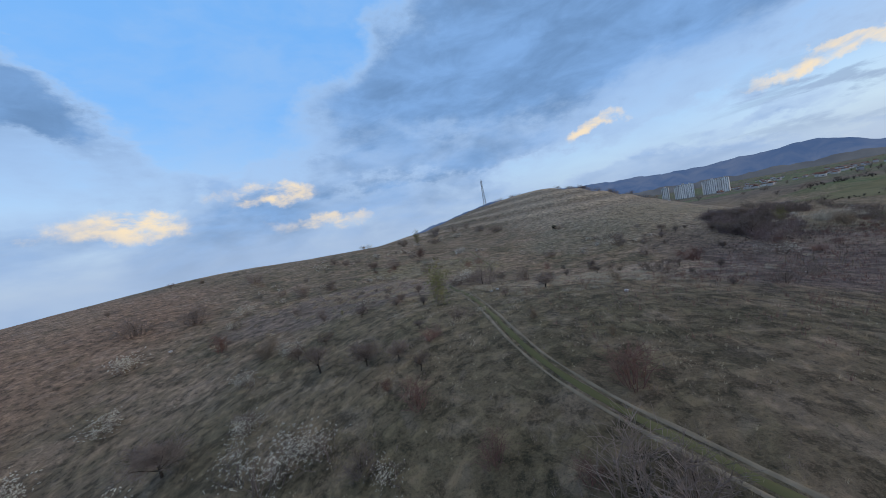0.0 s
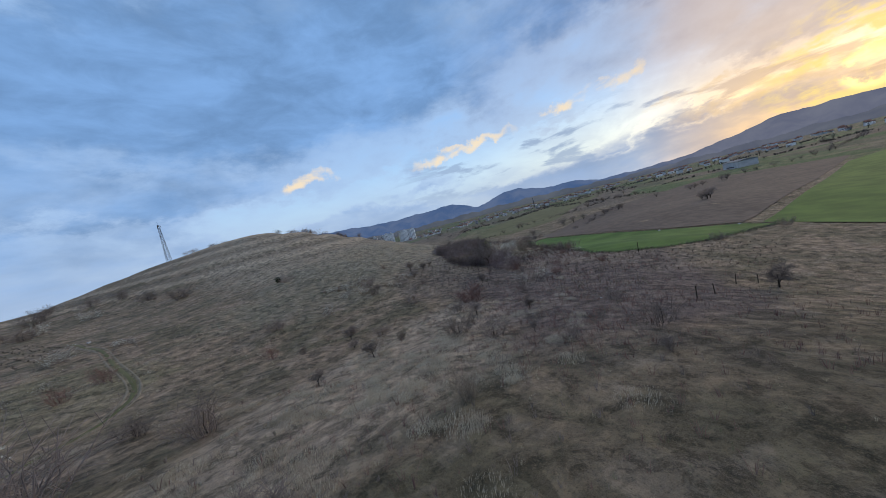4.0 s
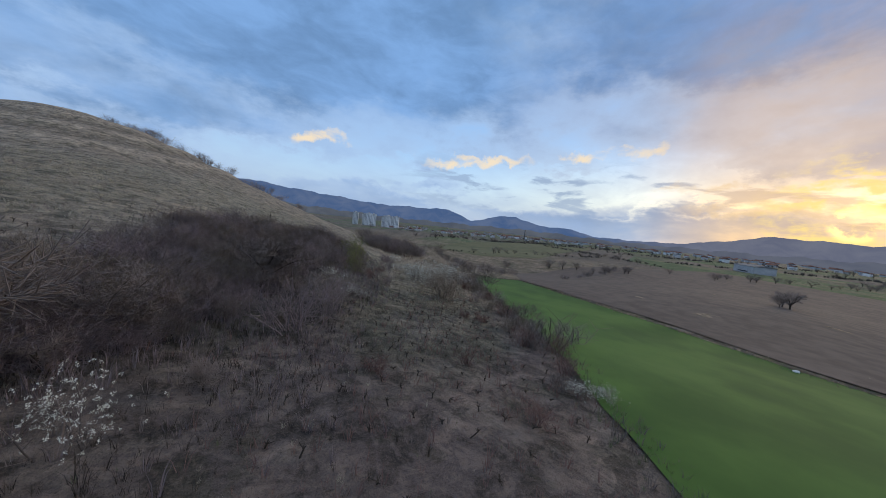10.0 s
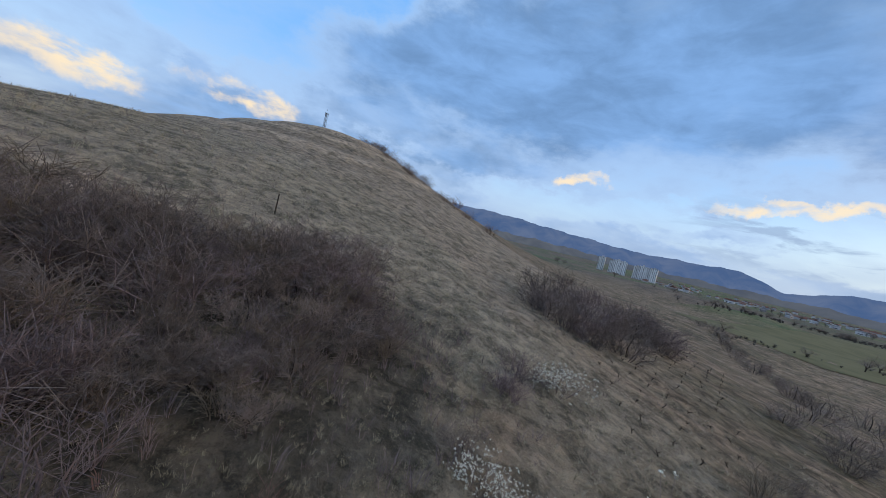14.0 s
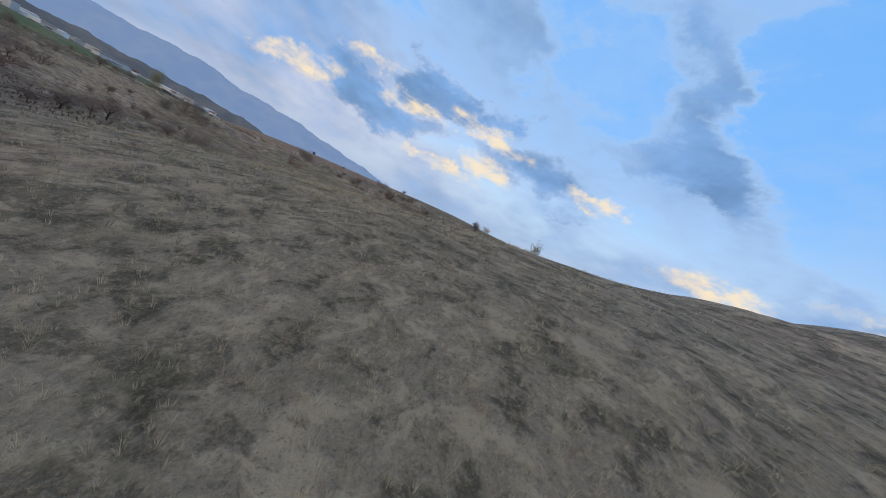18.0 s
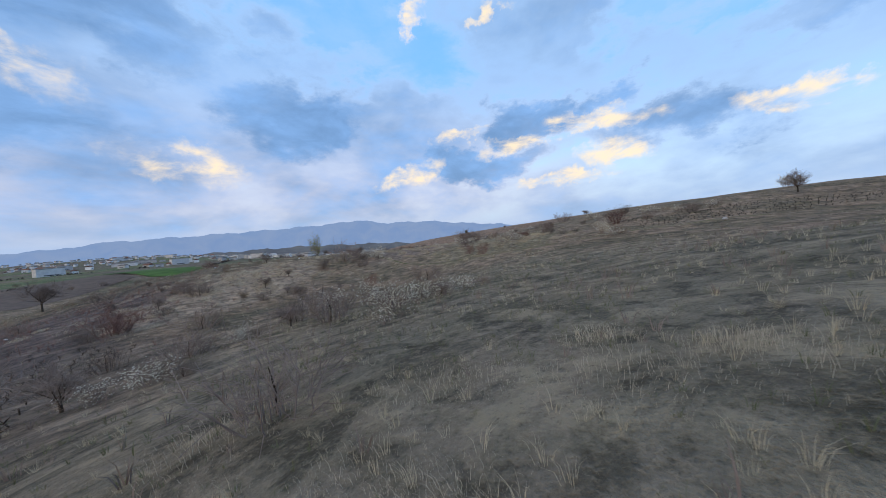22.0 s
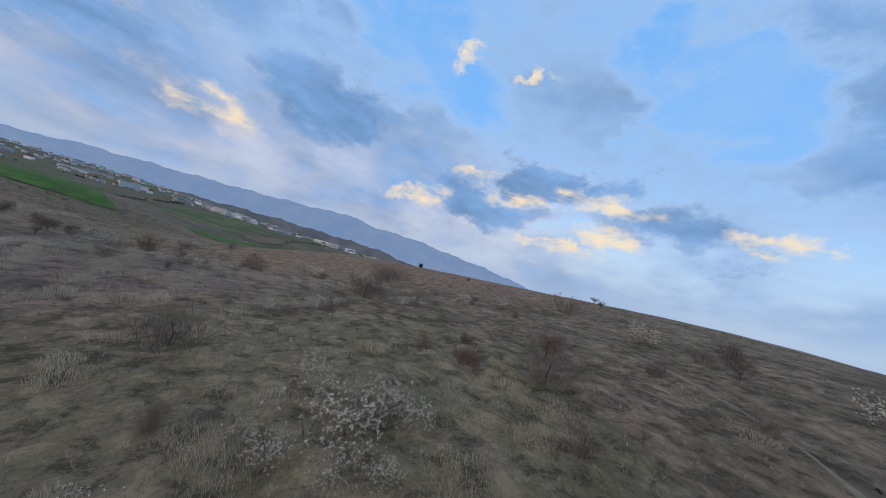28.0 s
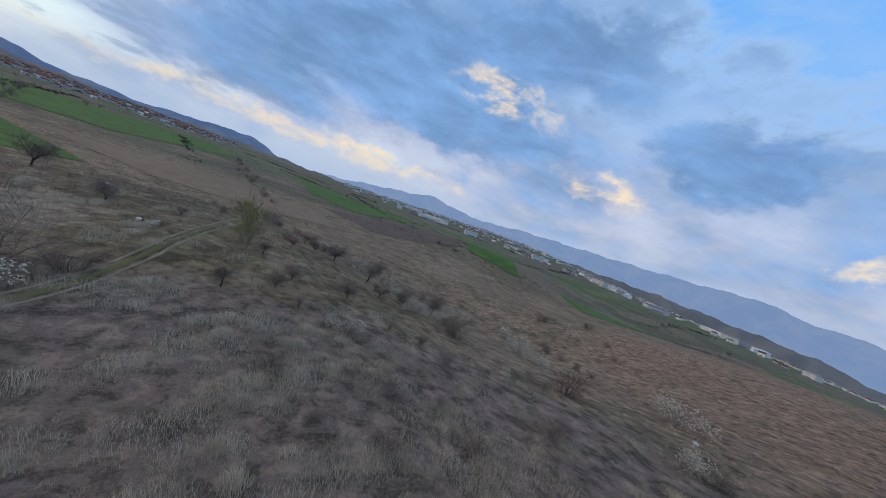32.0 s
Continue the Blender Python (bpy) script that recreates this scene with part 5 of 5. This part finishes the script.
tussocks(420, -20, 66, 26, 14, 8, 31, "bleached grass tussocks on the open slope")
tussocks(300, 24, 55, 22, 12, 15, 32, "bleached grass tussocks beside the track")
tussocks(150, 68, 122, 14, 20, -30, 33, "bleached grass tussocks on the hillside", 0.30, 0.013)
tussocks(110, -12, 100, 22, 12, 0, 34, "scattered bleached grass tussocks")


def vineyard(name, poly, row_step, step, turn, label, size=0.66):
    """Rows of pruned vine stumps, each a crooked stem with a stake."""
    xs, ys = [p[0] for p in poly], [p[1] for p in poly]
    cx, cy, reach = (min(xs) + max(xs)) / 2, (min(ys) + max(ys)) / 2, max(max(xs) - min(xs), max(ys) - min(ys))
    c, s_ = math.cos(turn), math.sin(turn)
    u, v = np.meshgrid(np.arange(-reach, reach, row_step), np.arange(-reach, reach, step))
    px, py = cx + u.ravel() * c - v.ravel() * s_, cy + u.ravel() * s_ + v.ravel() * c
    px, py = px + grass.normal(0, 0.12, len(px)), py + grass.normal(0, 0.15, len(py))
    ok = inside(px, py, poly) & (grass.random(len(px)) < 0.85)
    s = Sticks()
    for x, y in zip(px[ok], py[ok]):
        z = float(height(x, y))
        foot = Vector((x, y, z - 0.1))
        head = foot + Vector((placer.gauss(0, 0.1), placer.gauss(0, 0.1), size * placer.uniform(0.28, 0.52)))
        s.stick(foot, head, 0.055 * size, 0.045 * size, 4)
        for _ in range(6):
            s.stick(head, head + Vector((placer.gauss(0, 0.17), placer.gauss(0, 0.17), placer.uniform(0.02, 0.28))) * size, 0.035 * size, 0.014, 3)
    tagged(new(name, s.data(name, BARK)), label, "vines", kind="stuff")


vineyard("old_vines", [(48, 80), (52, 69), (61, 72), (74, 90), (86, 104), (67, 112)], 2.0, 1.15, 0.75, "rows of dark pruned vine stumps on the slope")
vineyard("vineyard", [(-22, 119), (-11, 124), (-3, 124), (-2, 136), (-14, 165), (-25, 143)], 1.9, 1.0, 0.35, "rows of low pruned vines beside the track", 0.68)
vineyard("orchard_rows", [(121, 119), (130, 121), (158, 150), (150, 152), (124, 131)], 3.0, 1.6, 0.75, "rows of pruned stumps below the hill")
vineyard("dead_stalks", [(76, 78), (87, 89), (112, 98), (105, 82), (92, 72), (82, 75)], 2.1, 1.3, 0.55, "scattered dark stalks of an old planting")

vineyard("dead_stalks", [(63, 61), (74, 75), (84, 66), (88, 52), (102, 34), (78, 36)], 2.4, 1.5, 0.45, "rows of dark dead stalks below the track")


# ---- stones and posts ----
def stone(x, y, size):
    rng = random.Random(int(x * 7 + y))
    bm = bmesh.new()
    bmesh.ops.create_icosphere(bm, subdivisions=2, radius=size / 2)
    for v in bm.verts:
        v.co *= 1 + rng.uniform(-0.16, 0.16)
        v.co.z *= 0.65
    data = bpy.data.meshes.new("field_stone")
    bm.to_mesh(data)
    bm.free()
    data.materials.append(WALL_W)
    ob = new("field_stone", data)
    ob.location = (x, y, float(height(x, y)) + size * 0.18)
    tagged(ob, "pale weathered stone lying in the grass", "stone", "pale stones in the grass")


for x, y, size in ((98.6, 105.7, 0.22), (95, 102, 0.2), (104, 105, 0.16), (130.5, 43.5, 0.8), (135, 63.5, 0.7), (0, 134, 0.7), (18.6, 37.9, 0.5), (5, 49, 0.5), (4, 48, 0.4), (50.2, 51.2, 0.35), (-55, 54, 0.6), (90, 120, 0.6)):
    stone(x, y, size)


def post(x, y, tall, lean):
    ob = thing("fence_post", x, y, "grey weathered wooden post leaning in the grass", "post", "weathered posts")
    s = Sticks()
    s.stick((0, 0, -0.3), (lean, -lean * 0.6, tall), 0.06, 0.05, 6)
    part("shaft", s.data("shaft", BARK), ob)
    c = Sticks()
    c.stick((lean, -lean * 0.6, tall), (lean * 1.02, -lean * 0.62, tall + 0.06), 0.055, 0.02, 6)
    part("tip", c.data("tip", PALE_TWIG), ob)


for x, y, tall, lean in ((84.8, 56.2, 2.2, 0.1), (52, 42, 1.4, 0.05), (56, 41, 1.3, -0.1), (65, 40, 1.4, 0.12), (67, 38, 1.2, 0.0), (95, 131, 1.6, 0.12), (113.3, 85.5, 1.6, -0.1), (111, 86, 1.2, 0.1)):
    post(x, y, tall, lean)


# ---- cut vine stakes ----
def stake(x, y, tall, lean):
    ob = thing("vine_stake", x, y, "thin pale wooden vine stake standing in dead weeds", "stake", "vine stakes")
    s = Sticks()
    s.stick((0, 0, -0.2), (lean, lean * 0.5, tall), 0.035, 0.028, 5)
    part("shaft", s.data("shaft", PALE_TWIG), ob)


for k in range(26):
    stake(53 + placer.random() * 16, 50 + placer.random() * 12, placer.uniform(0.9, 1.5), placer.gauss(0, 0.12))
for x, y in ((56.1, 56), (53, 51.4), (60, 49)):
    heap = thing("stick_heap", x, y, "small heap of pale cut sticks leaning together", "sticks", "heaps of cut sticks")
    for k in range(9):
        s = Sticks()
        a = placer.uniform(0, 6.28)
        s.stick((math.cos(a) * 0.7, math.sin(a) * 0.7, -0.05), (-math.cos(a) * 0.3, -math.sin(a) * 0.3, placer.uniform(0.6, 1.1)), 0.03, 0.02, 4)
        part("stick", s.data("stick", PALE_TWIG), heap)
